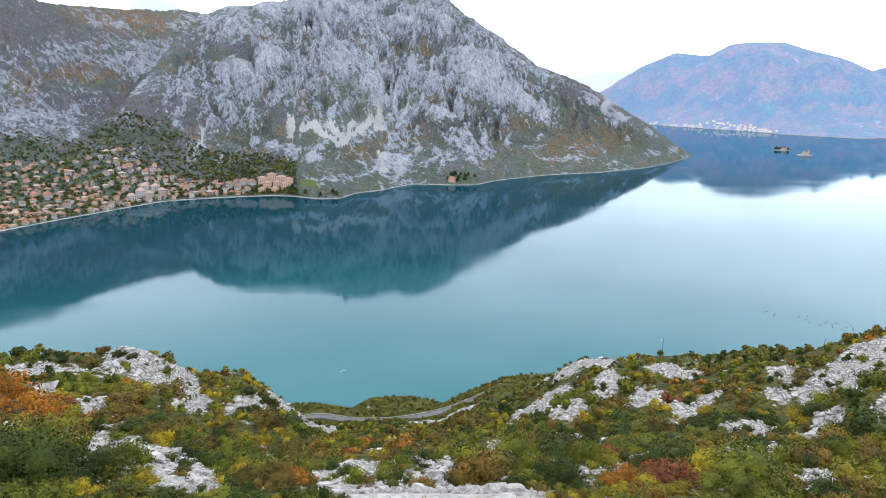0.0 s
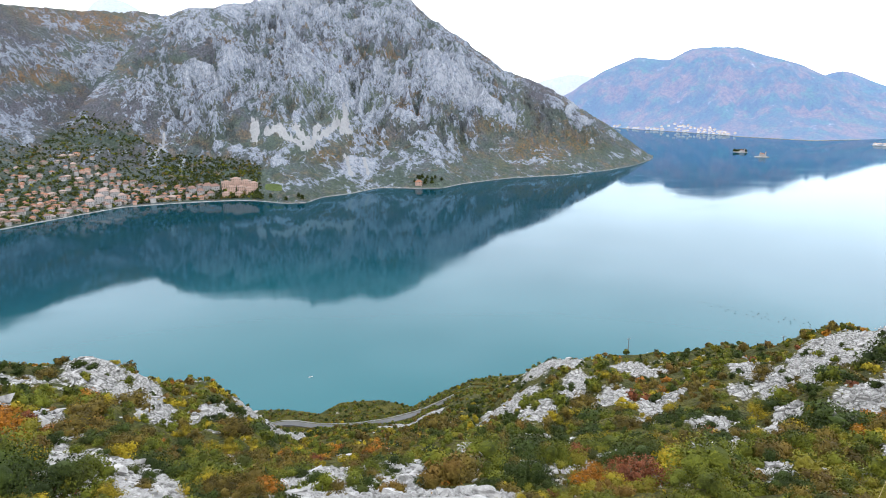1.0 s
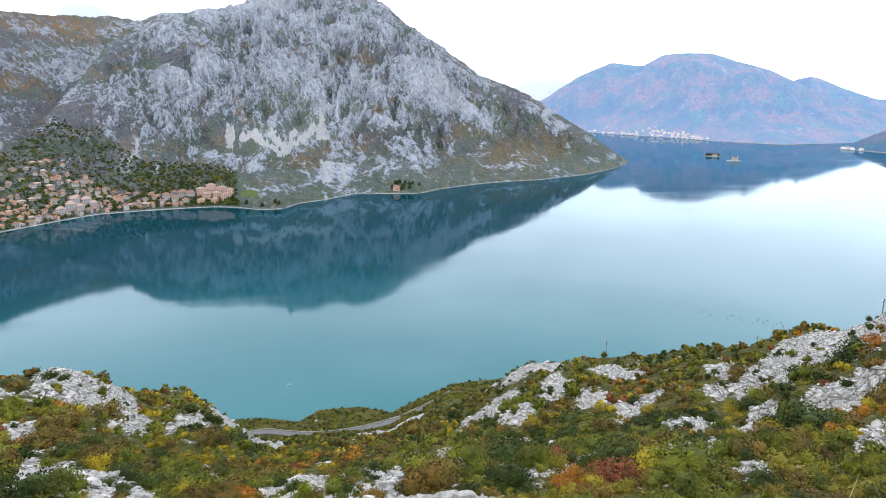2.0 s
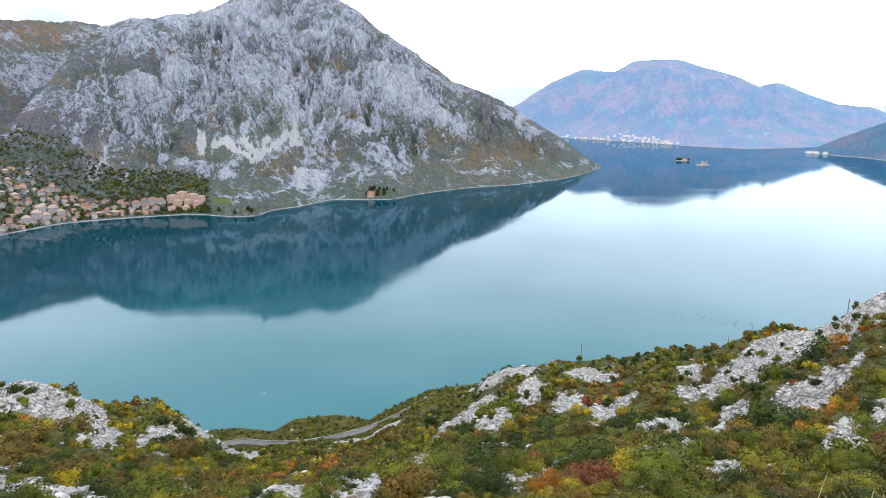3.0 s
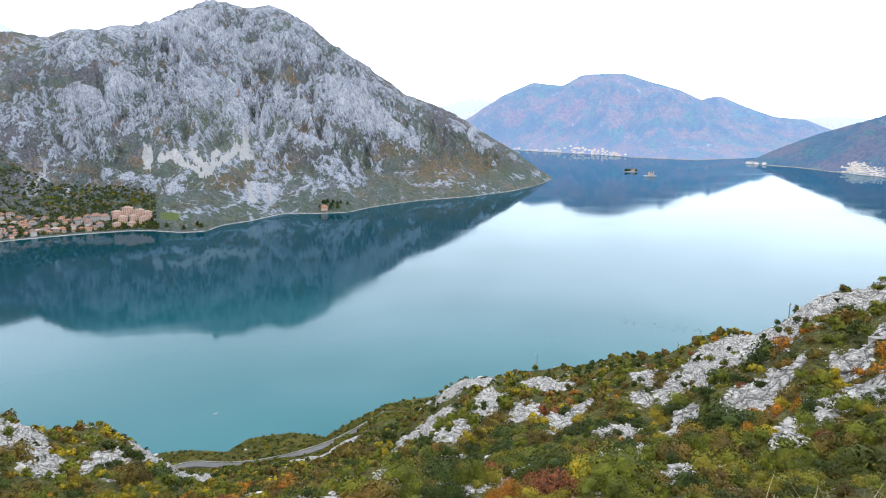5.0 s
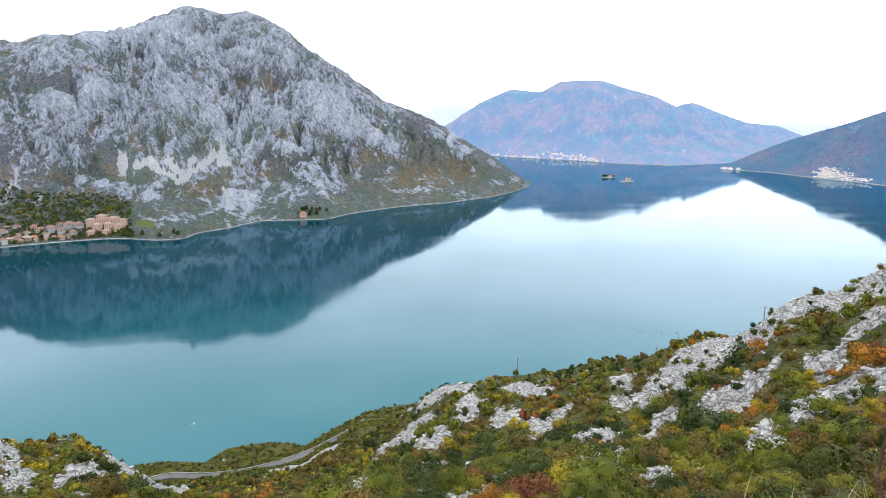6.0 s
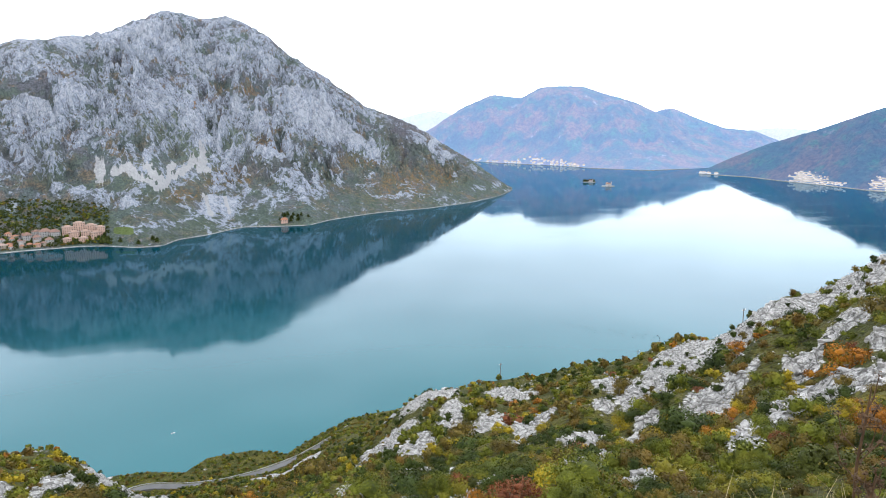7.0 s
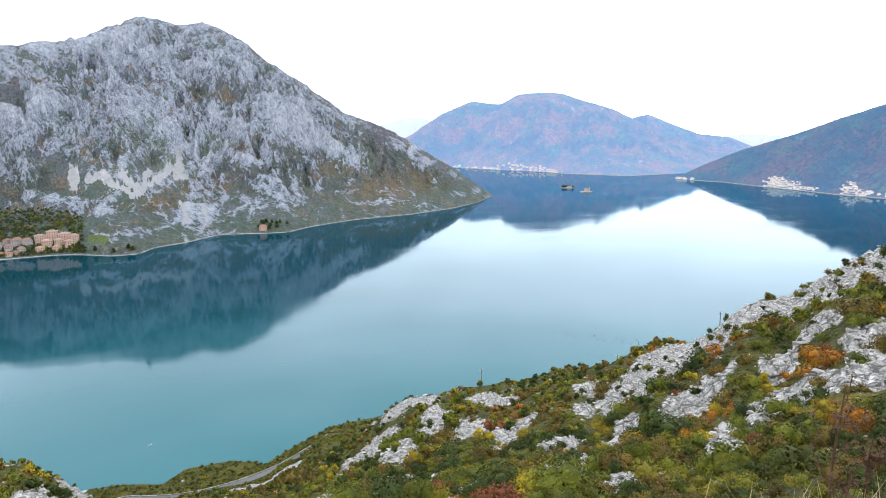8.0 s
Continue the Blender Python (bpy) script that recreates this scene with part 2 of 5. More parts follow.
# ---- helpers: noise fields, meshes, parts ----
def lattice(ix, iy, seed):
    n = (ix.astype(np.int64) * 374761393 + iy.astype(np.int64) * 668265263 + seed * 2246822519) & 0xFFFFFFFF
    n = ((n ^ (n >> 13)) * 1274126177) & 0xFFFFFFFF
    return ((n ^ (n >> 16)) & 0xFFFF) / 65535.0


def field(x, y, seed=0):
    """Smooth noise from -1 to 1."""
    ix, iy = np.floor(x), np.floor(y)
    fx, fy = x - ix, y - iy
    total = 0.0
    ux, uy = fx * fx * fx * (fx * (fx * 6 - 15) + 10), fy * fy * fy * (fy * (fy * 6 - 15) + 10)
    for dx in (0, 1):
        for dy in (0, 1):
            turn = lattice(ix + dx, iy + dy, seed) * 2 * np.pi
            dot = np.cos(turn) * (fx - dx) + np.sin(turn) * (fy - dy)
            total = total + dot * (ux if dx else 1 - ux) * (uy if dy else 1 - uy)
    return total * 1.5


def rough(x, y, octaves=4, seed=0, gain=0.5):
    total, size = 0.0, 1.0
    for k in range(octaves):
        total = total + size * field(x * 2**k, y * 2**k, seed + k)
        size *= gain
    return total


def crest(x, y, octaves=4, seed=0, gain=0.55):
    """Ridged noise from 0 to about 1: sharp crests, round hollows."""
    total, size, whole = 0.0, 1.0, 0.0
    for k in range(octaves):
        total = total + size * (1 - np.abs(field(x * 2**k, y * 2**k, seed + k)) * 1.6)
        whole += size
        size *= gain
    return total / whole


def sheet_mesh(name, points, smooth=True, **attributes):
    """A mesh from a grid of points, with float attributes on its vertices."""
    n, m = points.shape[:2]
    index = np.arange(n * m).reshape(n, m)
    quads = np.stack([index[:-1, :-1], index[1:, :-1], index[1:, 1:], index[:-1, 1:]], -1).reshape(-1, 4)
    a, b = points[1:, :-1] - points[:-1, :-1], points[:-1, 1:] - points[:-1, :-1]
    if np.median(np.cross(a, b)[..., 2]) < 0:
        quads = quads[:, ::-1]
    me = fast_mesh(name, points.reshape(-1, 3), quads)
    me.polygons.foreach_set("use_smooth", np.full(len(quads), smooth))
    for key, values in attributes.items():
        layer = me.attributes.new(key, "FLOAT", "POINT")
        layer.data.foreach_set("value", np.ascontiguousarray(values, np.float32).ravel())
    return me


def fast_mesh(name, verts, faces, shade=None):
    """A mesh from arrays; faces all have the same number of corners. shade: a soft normal for each vertex."""
    faces = np.asarray(faces, np.int32)
    count, corners = faces.shape
    me = bpy.data.meshes.new(name)
    me.vertices.add(len(verts))
    me.vertices.foreach_set("co", np.ascontiguousarray(verts, np.float32).ravel())
    me.loops.add(count * corners)
    me.loops.foreach_set("vertex_index", faces.ravel())
    me.polygons.add(count)
    me.polygons.foreach_set("loop_start", np.arange(0, count * corners, corners, dtype=np.int32))
    me.update(calc_edges=True)
    if shade is not None:
        me.polygons.foreach_set("use_smooth", np.ones(count, bool))
        me.normals_split_custom_set_from_vertices(np.asarray(shade, np.float32))
    return me


def thing(name, me, material, label="", category="", group="", kind=""):
    if material and not me.materials:
        me.materials.append(material)
    return tagged(new(name, me), label, category, group, kind)


def part(name, source, material, parent, label="", at=None):
    """One mesh object under a thing or a part."""
    if isinstance(source, bmesh.types.BMesh):
        me = bpy.data.meshes.new(name)
        source.to_mesh(me)
        source.free()
    else:
        me = source
    if not me.materials:
        me.materials.append(material)
    ob = new(name, me)
    ob.parent = parent
    if at is not None:
        ob.matrix_basis = at
    return tagged(ob, label)


def box(sx, sy, sz, at=(0, 0, 0), turn=0.0, bevel=0.0, into=None):
    bm = into or bmesh.new()
    m = Matrix.Translation(at) @ Matrix.Rotation(turn, 4, "Z") @ Matrix.Diagonal((sx, sy, sz, 1))
    made = bmesh.ops.create_cube(bm, size=1.0, matrix=m)["verts"]
    if bevel:
        edges = list({e for v in made for e in v.link_edges})
        bmesh.ops.bevel(bm, geom=edges, offset=bevel, segments=1, affect="EDGES")
    return bm


def tube(points, radii, sides=6):
    """Vertices and quads of a tapered tube."""
    points = [Vector(p) for p in points]
    verts, faces = [], []
    for k, p in enumerate(points):
        d = (points[min(k + 1, len(points) - 1)] - points[max(k - 1, 0)]).normalized()
        side = d.cross(Vector((0.31, 0.17, 0.93))).normalized()
        up = d.cross(side)
        for a in range(sides):
            w = 2 * math.pi * a / sides
            verts.append(p + radii[k] * (math.cos(w) * side + math.sin(w) * up))
    for k in range(len(points) - 1):
        for a in range(sides):
            b = (a + 1) % sides
            faces.append([k * sides + a, k * sides + b, (k + 1) * sides + b, (k + 1) * sides + a])
    return np.array(verts), np.array(faces)


def joined(pieces):
    """One set of arrays from many: vertices, faces and, where given, normals."""
    faces, start = [], 0
    for piece in pieces:
        faces.append(piece[1] + start)
        start += len(piece[0])
    out = [np.concatenate([piece[0] for piece in pieces]), np.concatenate(faces)]
    if len(pieces[0]) > 2:
        out.append(np.concatenate([piece[2] for piece in pieces]))
    return out


def bearing(az):
    return math.sin(radians(az)), math.cos(radians(az))


def along(az, table):
    """Linear look-up of rows (bearing, value, ...) at bearings az."""
    rows = np.array(table, float)
    return [np.interp(az, rows[:, 0], rows[:, k]) for k in range(1, rows.shape[1])]


# ---- the far shore: mountains by bearing (degrees right of ahead) and distance (m) ----
# bearing, distance of the waterline
COAST = [(-85, 700), (-60, 880), (-48, 960), (-35.5, 1059), (-32, 1101), (-28.3, 1148), (-24, 1212), (-19, 1217), (-15, 1212), (-13.5, 1196),
         (-11.2, 1154), (-9.2, 1153), (-8, 1208), (-5.5, 1244), (-2.8, 1322), (0.8, 1307), (2.9, 1309), (4.9, 1380), (8.9, 1478), (13.8, 1557),
         (17.5, 1680), (19.8, 1825), (21.15, 2018)]
# bearing, distance and height of the main crest and its western spur
CREST = [(-36, 1300, 12), (-31, 1400, 55), (-27.4, 1550, 120), (-24, 1740, 230), (-20.5, 1960, 372), (-19.1, 2000, 402), (-18.1, 1985, 412), (-15.6, 1985, 430),
         (-12.3, 2050, 453), (-11.5, 2080, 465), (-8.9, 2230, 534), (-7.2, 2300, 570), (-5.9, 2300, 556), (-4.7, 2290, 543), (-3.4, 2280, 557), (-1.7, 2230, 532),
         (0.05, 2190, 490), (1.8, 2160, 432), (3.6, 2120, 381), (5.9, 2080, 324), (8.2, 2050, 263), (10.2, 2040, 237), (12.6, 2040, 198), (14.6, 2040, 153),
         (17.1, 2040, 102), (19.1, 2040, 53), (20.4, 2050, 20), (21.15, 2060, 1)]
# bearing, distance and height of the hill behind the town
BACK_CREST = [(-85, 1700, 560), (-60, 1800, 480), (-40, 1900, 412), (-33, 1980, 416), (-29.5, 2150, 422), (-25.5, 2300, 430), (-21, 2400, 447), (-18, 2420, 430), (-14, 2300, 240), (-10, 2300, 40), (0, 2300, 0), (30, 2300, 0)]


def mountain_height(az, r):
    coast, = along(az, COAST)
    top, high = along(az, CREST)
    v = (r - coast) / np.maximum(top - coast, 30)
    foot = np.clip(v, 0, 1)
    front = high * (0.35 * foot + 0.65 * foot**1.55 * (1.55 - 0.55 * foot))
    main = np.where(v < 1, front, high - (r - top) * 0.55)
    top2, high2 = along(az, BACK_CREST)
    w = (r - coast) / (top2 - coast)
    foot2 = np.clip(w, 0, 1)
    back = np.where(w < 1, high2 * (0.18 * foot2 + 0.82 * foot2**2.0), high2 - (r - top2) * 0.5)
    k = 14.0
    return k * np.logaddexp(main / k, back / k) - k * np.log(2) * np.exp(-np.abs(main - back) / k)


def mountain_surface(az, r):
    """Height, bare rock and scree of the mountain at bearings az and distances r."""
    x, y = r * np.sin(np.radians(az)), r * np.cos(np.radians(az))
    z = mountain_height(az, r)
    coast, = along(az, COAST)
    inland = np.clip((r - coast - 25) / 240, 0, 1)
    high = np.clip(z / 420, 0, 1)
    # buttresses and gullies that run down the slope, and ribs that meet in steep gables
    bend = 75 * rough(x / 240, y / 240, 4, 21)
    u = az * 26
    gully = crest((u + bend) / 92, r / 420, 4, 3)
    web = np.maximum(crest((u + 0.42 * r + bend) / 66, r / 330, 3, 14), crest((u - 0.36 * r + 0.7 * bend) / 78, r / 330, 3, 17))
    crag = crest(x / 46 + 0.02 * bend, y / 46, 4, 9)
    town = np.exp(-(((az + 31) / 9) ** 2)) * np.clip(1 - (r - coast) / 650, 0, 1)
    lift = (gully - 0.55) * 84 * (0.3 + 0.7 * high) + (web - 0.72) * 58 * (0.35 + 0.65 * high) + (crag - 0.5) * 34 + rough(x / 15, y / 15, 3, 30) * 8
    crestline, = along(az, [(row[0], row[1]) for row in CREST])
    backline, = along(az, [(row[0], row[1]) for row in BACK_CREST])
    near_top = np.maximum(np.exp(-(((r - crestline) / 110) ** 2)), (az < -18) * np.exp(-(((r - backline) / 170) ** 2)))
    calm = np.exp(-(((az + 9.2) / 5.2) ** 4) - ((z - 106) / 40) ** 4)
    lift = lift * (1 - 0.85 * calm) * np.interp(az, [-40, -24, -18], [0.55, 0.6, 1.0])
    z = z + lift * inland * (1 - 0.85 * town) * (1 - 0.8 * near_top) * np.clip(z / 90, 0.12, 1)
    z = np.where(r > coast + 1, np.maximum(z, 0.6 + 0.02 * (r - coast) * np.clip(inland + 0.3, 0, 1)), -3.0)
    broad = rough(x / 260, y / 260, 4, 40)
    face = 0.45 + 1.25 * (web - 0.72) + 0.5 * (gully - 0.5) + 0.55 * (crag - 0.5) + 0.45 * broad
    east = np.clip((az + 3) / 9, 0, 1)
    low = np.clip(1 - z / 150, 0, 1)
    rock = face - 0.30 * east - 0.62 * low * (1 - 0.4 * east) - 0.75 * town - 0.35 * np.clip(1 - inland * 1.3, 0, 1) * (az < -14)
    # ledges of cliff across the hill behind the town
    behind = np.clip((-20.5 - az) / 3, 0, 1) * np.clip((r - coast - 330) / 200, 0, 1)
    ledge = crest(x / 240, (z + 0.06 * x + 0.5 * bend) / 80, 3, 44)
    rock = rock * (1 - behind) + behind * (0.13 + 0.85 * (ledge - 0.5) + 0.45 * (crag - 0.5) + 0.35 * broad - 0.30 * np.clip((z - 250) / 120, 0, 1))
    return x, y, z, rock


# patches on the mountainside: bearing, height, half width (degrees), half height (m)
ROCK_PATCHES = [(3.3, 56, 1.5, 34), (5.7, 64, 0.8, 18), (8.1, 57, 1.0, 13), (4.4, 227, 1.0, 38), (5.6, 181, 1.2, 36), (7.1, 149, 0.9, 26), (8.9, 114, 1.0, 25), (0.5, 132, 1.4, 12),
                (0.2, 45, 1.2, 14), (12.8, 147, 0.9, 13), (14.2, 141, 0.8, 17), (15.1, 112, 0.6, 16), (16.1, 50, 0.35, 15), (17.8, 24, 0.4, 12), (18.5, 24, 0.35, 11), (19.6, 20, 0.5, 9),
                (-5.3, 44, 0.7, 23), (-3.8, 34, 0.6, 13), (-8.7, 19, 0.6, 6), (10.5, 27, 2.1, 7), (-2.3, 243, 0.7, 23), (-1.2, 207, 0.6, 14), (2.1, 269, 0.6, 20), (2.9, 235, 0.5, 19)]
TOWN_ROCKS = [(-29.9, 96, 0.4, 9), (-20.5, 95, 0.35, 25), (-21.4, 60, 0.5, 17), (-19.3, 56, 0.4, 10), (-17.0, 70, 1.4, 15), (-15.0, 72, 0.9, 11), (-12.2, 64, 1.5, 17), (-10.5, 22, 1.8, 7)]
RUST_PATCHES = [(-5.7, 270, 1.1, 15), (0.2, 152, 1.6, 16), (-3.5, 85, 2.2, 24), (11.4, 50, 3.8, 36), (7.7, 99, 2.0, 18), (14.8, 60, 2.0, 28), (-7.4, 64, 1.7, 16),
                (-15.3, 329, 1.3, 24), (-28.6, 231, 2.6, 22), (-32.5, 190, 1.2, 20), (-11.4, 252, 1.1, 20), (-25.0, 395, 5.0, 40), (-32.9, 159, 1.0, 14), (-2.0, 300, 0.8, 16)]
SWARD_PATCHES = [(-2.7, 169, 1.6, 40), (-7.8, 186, 2.6, 50), (10.0, 130, 1.0, 50), (-6.1, 131, 2.0, 30), (-17.5, 405, 3.0, 14)]
THICKETS = [(11.7, 194, 2.0, 70), (0.8, 106, 2.4, 16), (-27.0, 150, 9.0, 40), (-24.0, 70, 4.0, 26), (-33.0, 330, 6.0, 90)]
GROVES = [(-27.1, 95, 2.0, 18), (-29.6, 69, 1.8, 14), (-23.6, 97, 1.5, 20), (-33.4, 81, 1.6, 18), (-34.0, 30, 12.0, 40)]


def spread_over(az, z, rows, fray):
    """How much of a patch lies at bearing az and height z, with frayed edges."""
    best = np.zeros_like(z)
    for a, h, w, d in rows:
        best = np.maximum(best, np.exp(-((np.abs((az - a) / w) ** 2 + np.abs((z - h) / d) ** 2) ** 1.6)))
    return np.clip(best * (1 + 0.55 * fray), 0, 1)


# bare chutes of scree: bearing and height (m) of both ends of the middle line, and half width
SCREES = [
    (-13.21, 131, -13.28, 103, 9), (-12.29, 114, -11.40, 122, 6), (-11.40, 122, -10.36, 94, 7), (-10.36, 94, -8.60, 83, 5), (-9.84, 117, -8.90, 91, 8),
    (-7.89, 120, -8.54, 88, 7), (-6.27, 127, -7.26, 102, 7), (-5.55, 140, -5.76, 109, 9), (-7.34, 108, -7.97, 95, 5), (-5.76, 109, -5.17, 102, 5),
    (-5.72, 59, -5.25, 27, 4), (-3.99, 46, -3.71, 26, 3.5), (-20.41, 109, -20.58, 91, 2.5), (-20.58, 91, -21.20, 70, 2.2),
]

az_line = np.concatenate([np.linspace(-85, -38, 60)[:-1], np.linspace(-38, 21.15, 720)])
v_line = np.linspace(0, 1, 335)
coast_line, = along(az_line, COAST)
end_line = np.interp(az_line, [-85, -38, -20, -15, 5, 18, 21.15], [2750, 2750, 2750, 2700, 2420, 2280, 2120])
AZ = np.repeat(az_line[:, None], len(v_line), 1)
R = coast_line[:, None] + (end_line - coast_line)[:, None] * v_line[None, :] ** 1.15
MX, MY, MZ, MROCK = mountain_surface(AZ, R)
MS = mountain_height(AZ, R)
SC = np.zeros_like(MZ)
ragged = 0.9 * rough(AZ * 4.5, MS / 16, 4, 70) + 0.35 * rough(AZ * 14, MS / 60, 2, 74)
for a0, z0, a1, z1, wide in SCREES:
    # distance from the middle line of the chute, in units of about a metre and a half
    px, py, qx, qy = AZ / 0.051, MS / 1.4, (a1 - a0) / 0.051, (z1 - z0) / 1.4
    k = np.clip(((px - a0 / 0.051) * qx + (py - z0 / 1.4) * qy) / (qx * qx + qy * qy), 0, 1)
    gap = np.hypot(px - a0 / 0.051 - k * qx, py - z0 / 1.4 - k * qy)
    SC = np.maximum(SC, np.clip(0.98 - 0.6 * gap / wide + 0.42 * ragged, 0, 2))
SC *= R < 2200
MEADOW = (np.exp(-(((AZ + 12.0) / 0.8) ** 4)) * np.exp(-(((MS - 19) / 5) ** 4))) * (R < 1500)
fray = rough(AZ * 1.6, MS / 30, 4, 77)
MROCK = MROCK + 0.72 * spread_over(AZ, MS, ROCK_PATCHES + TOWN_ROCKS, fray)
RUSSET = spread_over(AZ, MS, RUST_PATCHES, fray)
SWARD = spread_over(AZ, MS, SWARD_PATCHES, fray)
THICKET = spread_over(AZ, MS, THICKETS, fray)
GROVE = spread_over(AZ, MS, GROVES, fray)
# evergreen maquis on the lower slopes
GROVE = np.maximum(GROVE, np.clip(1 - MS / 170, 0, 1) * (AZ > -17) * np.clip(0.75 + 0.6 * fray, 0, 1))
MROCK = MROCK - 0.22 * SWARD - 0.35 * THICKET * (AZ > -10) - 0.3 * GROVE
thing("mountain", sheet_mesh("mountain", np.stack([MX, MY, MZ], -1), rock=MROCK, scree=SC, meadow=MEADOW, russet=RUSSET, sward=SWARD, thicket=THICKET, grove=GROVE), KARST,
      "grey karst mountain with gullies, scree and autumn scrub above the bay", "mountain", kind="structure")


LEVELS = {}


def ridge(name, coast, top, material, label, steps=(260, 120), wild=1.0, seed=0, behind=250, kind="structure"):
    """A wooded ridge from its waterline to its crest, and down behind it."""
    az = np.linspace(coast[0][0], coast[-1][0], steps[0])
    rise = np.linspace(0, 1.0, steps[1])
    shore, = along(az, coast)
    far, high = along(az, top)
    soft = np.hanning(11) / np.hanning(11).sum()
    far, high = (np.concatenate([v[:5], np.convolve(v, soft, "valid"), v[-5:]]) for v in (far, high))
    r = shore[:, None] + (far - shore + behind)[:, None] * rise[None, :]
    a = np.repeat(az[:, None], steps[1], 1)
    w = (r - shore[:, None]) / (far - shore)[:, None]
    f = np.clip(w, 0, 1)
    z = np.where(w < 1, high[:, None] * (0.3 * f + 0.7 * np.sin(f * np.pi / 2) ** 1.25), high[:, None] - (r - far[:, None]) * 0.35)
    x, y = r * np.sin(np.radians(a)), r * np.cos(np.radians(a))
    bump = (crest((a * 40 + 30 * rough(x / 500, y / 500, 2, seed + 5)) / 150, r / 900, 4, seed) - 0.55) * 150 + (crest((a * 40 + 0.3 * r) / 90, r / 420, 3, seed + 3) - 0.5) * 34 + rough(x / 90, y / 90, 4, seed + 9) * 18
    keep = np.clip(f * 4, 0, 1) * (1 - 0.96 * np.exp(-(((w - 1) / 0.24) ** 2)))
    z = z + wild * bump * keep * np.clip(z / 200, 0, 1)
    z[:, 0] = -3.0
    z[:, 1:] = np.maximum(z[:, 1:], np.where(w[:, 1:] < 1, 0.8, -30))
    LEVELS[name] = (a, r, z)
    rock = np.clip(crest(x / 160, y / 160, 3, seed + 2), 0, 1)
    return thing(name, sheet_mesh(name, np.stack([x, y, z], -1), rock=rock), material, label, "mountain", kind=kind)


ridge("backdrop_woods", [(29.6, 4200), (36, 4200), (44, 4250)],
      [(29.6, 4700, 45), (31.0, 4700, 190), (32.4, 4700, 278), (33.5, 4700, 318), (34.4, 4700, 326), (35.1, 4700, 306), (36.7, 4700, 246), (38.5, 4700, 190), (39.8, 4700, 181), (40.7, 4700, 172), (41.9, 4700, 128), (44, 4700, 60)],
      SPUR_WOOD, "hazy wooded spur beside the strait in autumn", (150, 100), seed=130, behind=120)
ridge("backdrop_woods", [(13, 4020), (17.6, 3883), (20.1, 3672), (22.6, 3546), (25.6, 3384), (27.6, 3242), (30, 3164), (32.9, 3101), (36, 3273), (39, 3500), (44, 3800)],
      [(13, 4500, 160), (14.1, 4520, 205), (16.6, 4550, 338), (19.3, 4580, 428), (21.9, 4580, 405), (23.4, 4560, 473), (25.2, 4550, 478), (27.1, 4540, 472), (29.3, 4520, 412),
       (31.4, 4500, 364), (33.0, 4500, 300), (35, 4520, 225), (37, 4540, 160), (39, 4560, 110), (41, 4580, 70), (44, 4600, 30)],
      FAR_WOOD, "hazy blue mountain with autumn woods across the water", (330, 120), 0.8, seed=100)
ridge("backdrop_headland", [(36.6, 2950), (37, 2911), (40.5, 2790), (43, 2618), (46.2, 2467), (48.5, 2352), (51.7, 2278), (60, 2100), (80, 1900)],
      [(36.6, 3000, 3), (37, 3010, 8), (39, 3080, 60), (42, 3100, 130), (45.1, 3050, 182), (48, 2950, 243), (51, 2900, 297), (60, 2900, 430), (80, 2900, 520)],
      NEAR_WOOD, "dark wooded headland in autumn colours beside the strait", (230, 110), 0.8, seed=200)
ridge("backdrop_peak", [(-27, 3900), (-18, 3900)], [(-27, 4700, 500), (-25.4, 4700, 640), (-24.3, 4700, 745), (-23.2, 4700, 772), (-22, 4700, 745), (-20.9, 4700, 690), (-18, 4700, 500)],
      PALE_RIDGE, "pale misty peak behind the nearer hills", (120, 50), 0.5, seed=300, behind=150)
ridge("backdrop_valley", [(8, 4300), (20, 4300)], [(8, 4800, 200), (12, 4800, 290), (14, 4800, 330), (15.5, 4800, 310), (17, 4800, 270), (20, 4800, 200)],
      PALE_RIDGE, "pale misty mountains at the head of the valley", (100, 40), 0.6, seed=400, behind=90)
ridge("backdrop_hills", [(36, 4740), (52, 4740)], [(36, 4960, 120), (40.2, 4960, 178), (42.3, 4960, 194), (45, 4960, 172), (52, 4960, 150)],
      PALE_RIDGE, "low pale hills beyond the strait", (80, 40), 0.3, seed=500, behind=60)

# ---- the sea ----
sea_r = np.concatenate([np.linspace(0, 1200, 25), np.linspace(1300, 4880, 20)])
sea_a = np.linspace(0, 2 * np.pi, 97)
SR, SA = np.meshgrid(sea_r, sea_a, indexing="ij")
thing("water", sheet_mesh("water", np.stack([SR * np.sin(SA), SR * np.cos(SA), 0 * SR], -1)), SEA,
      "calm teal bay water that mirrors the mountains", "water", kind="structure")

# ---- the near hillside: drop below the eye, divided by distance, at bearings and distances ----
STEPS = [16, 32, 68, 115, 180, 260, 335, 375]
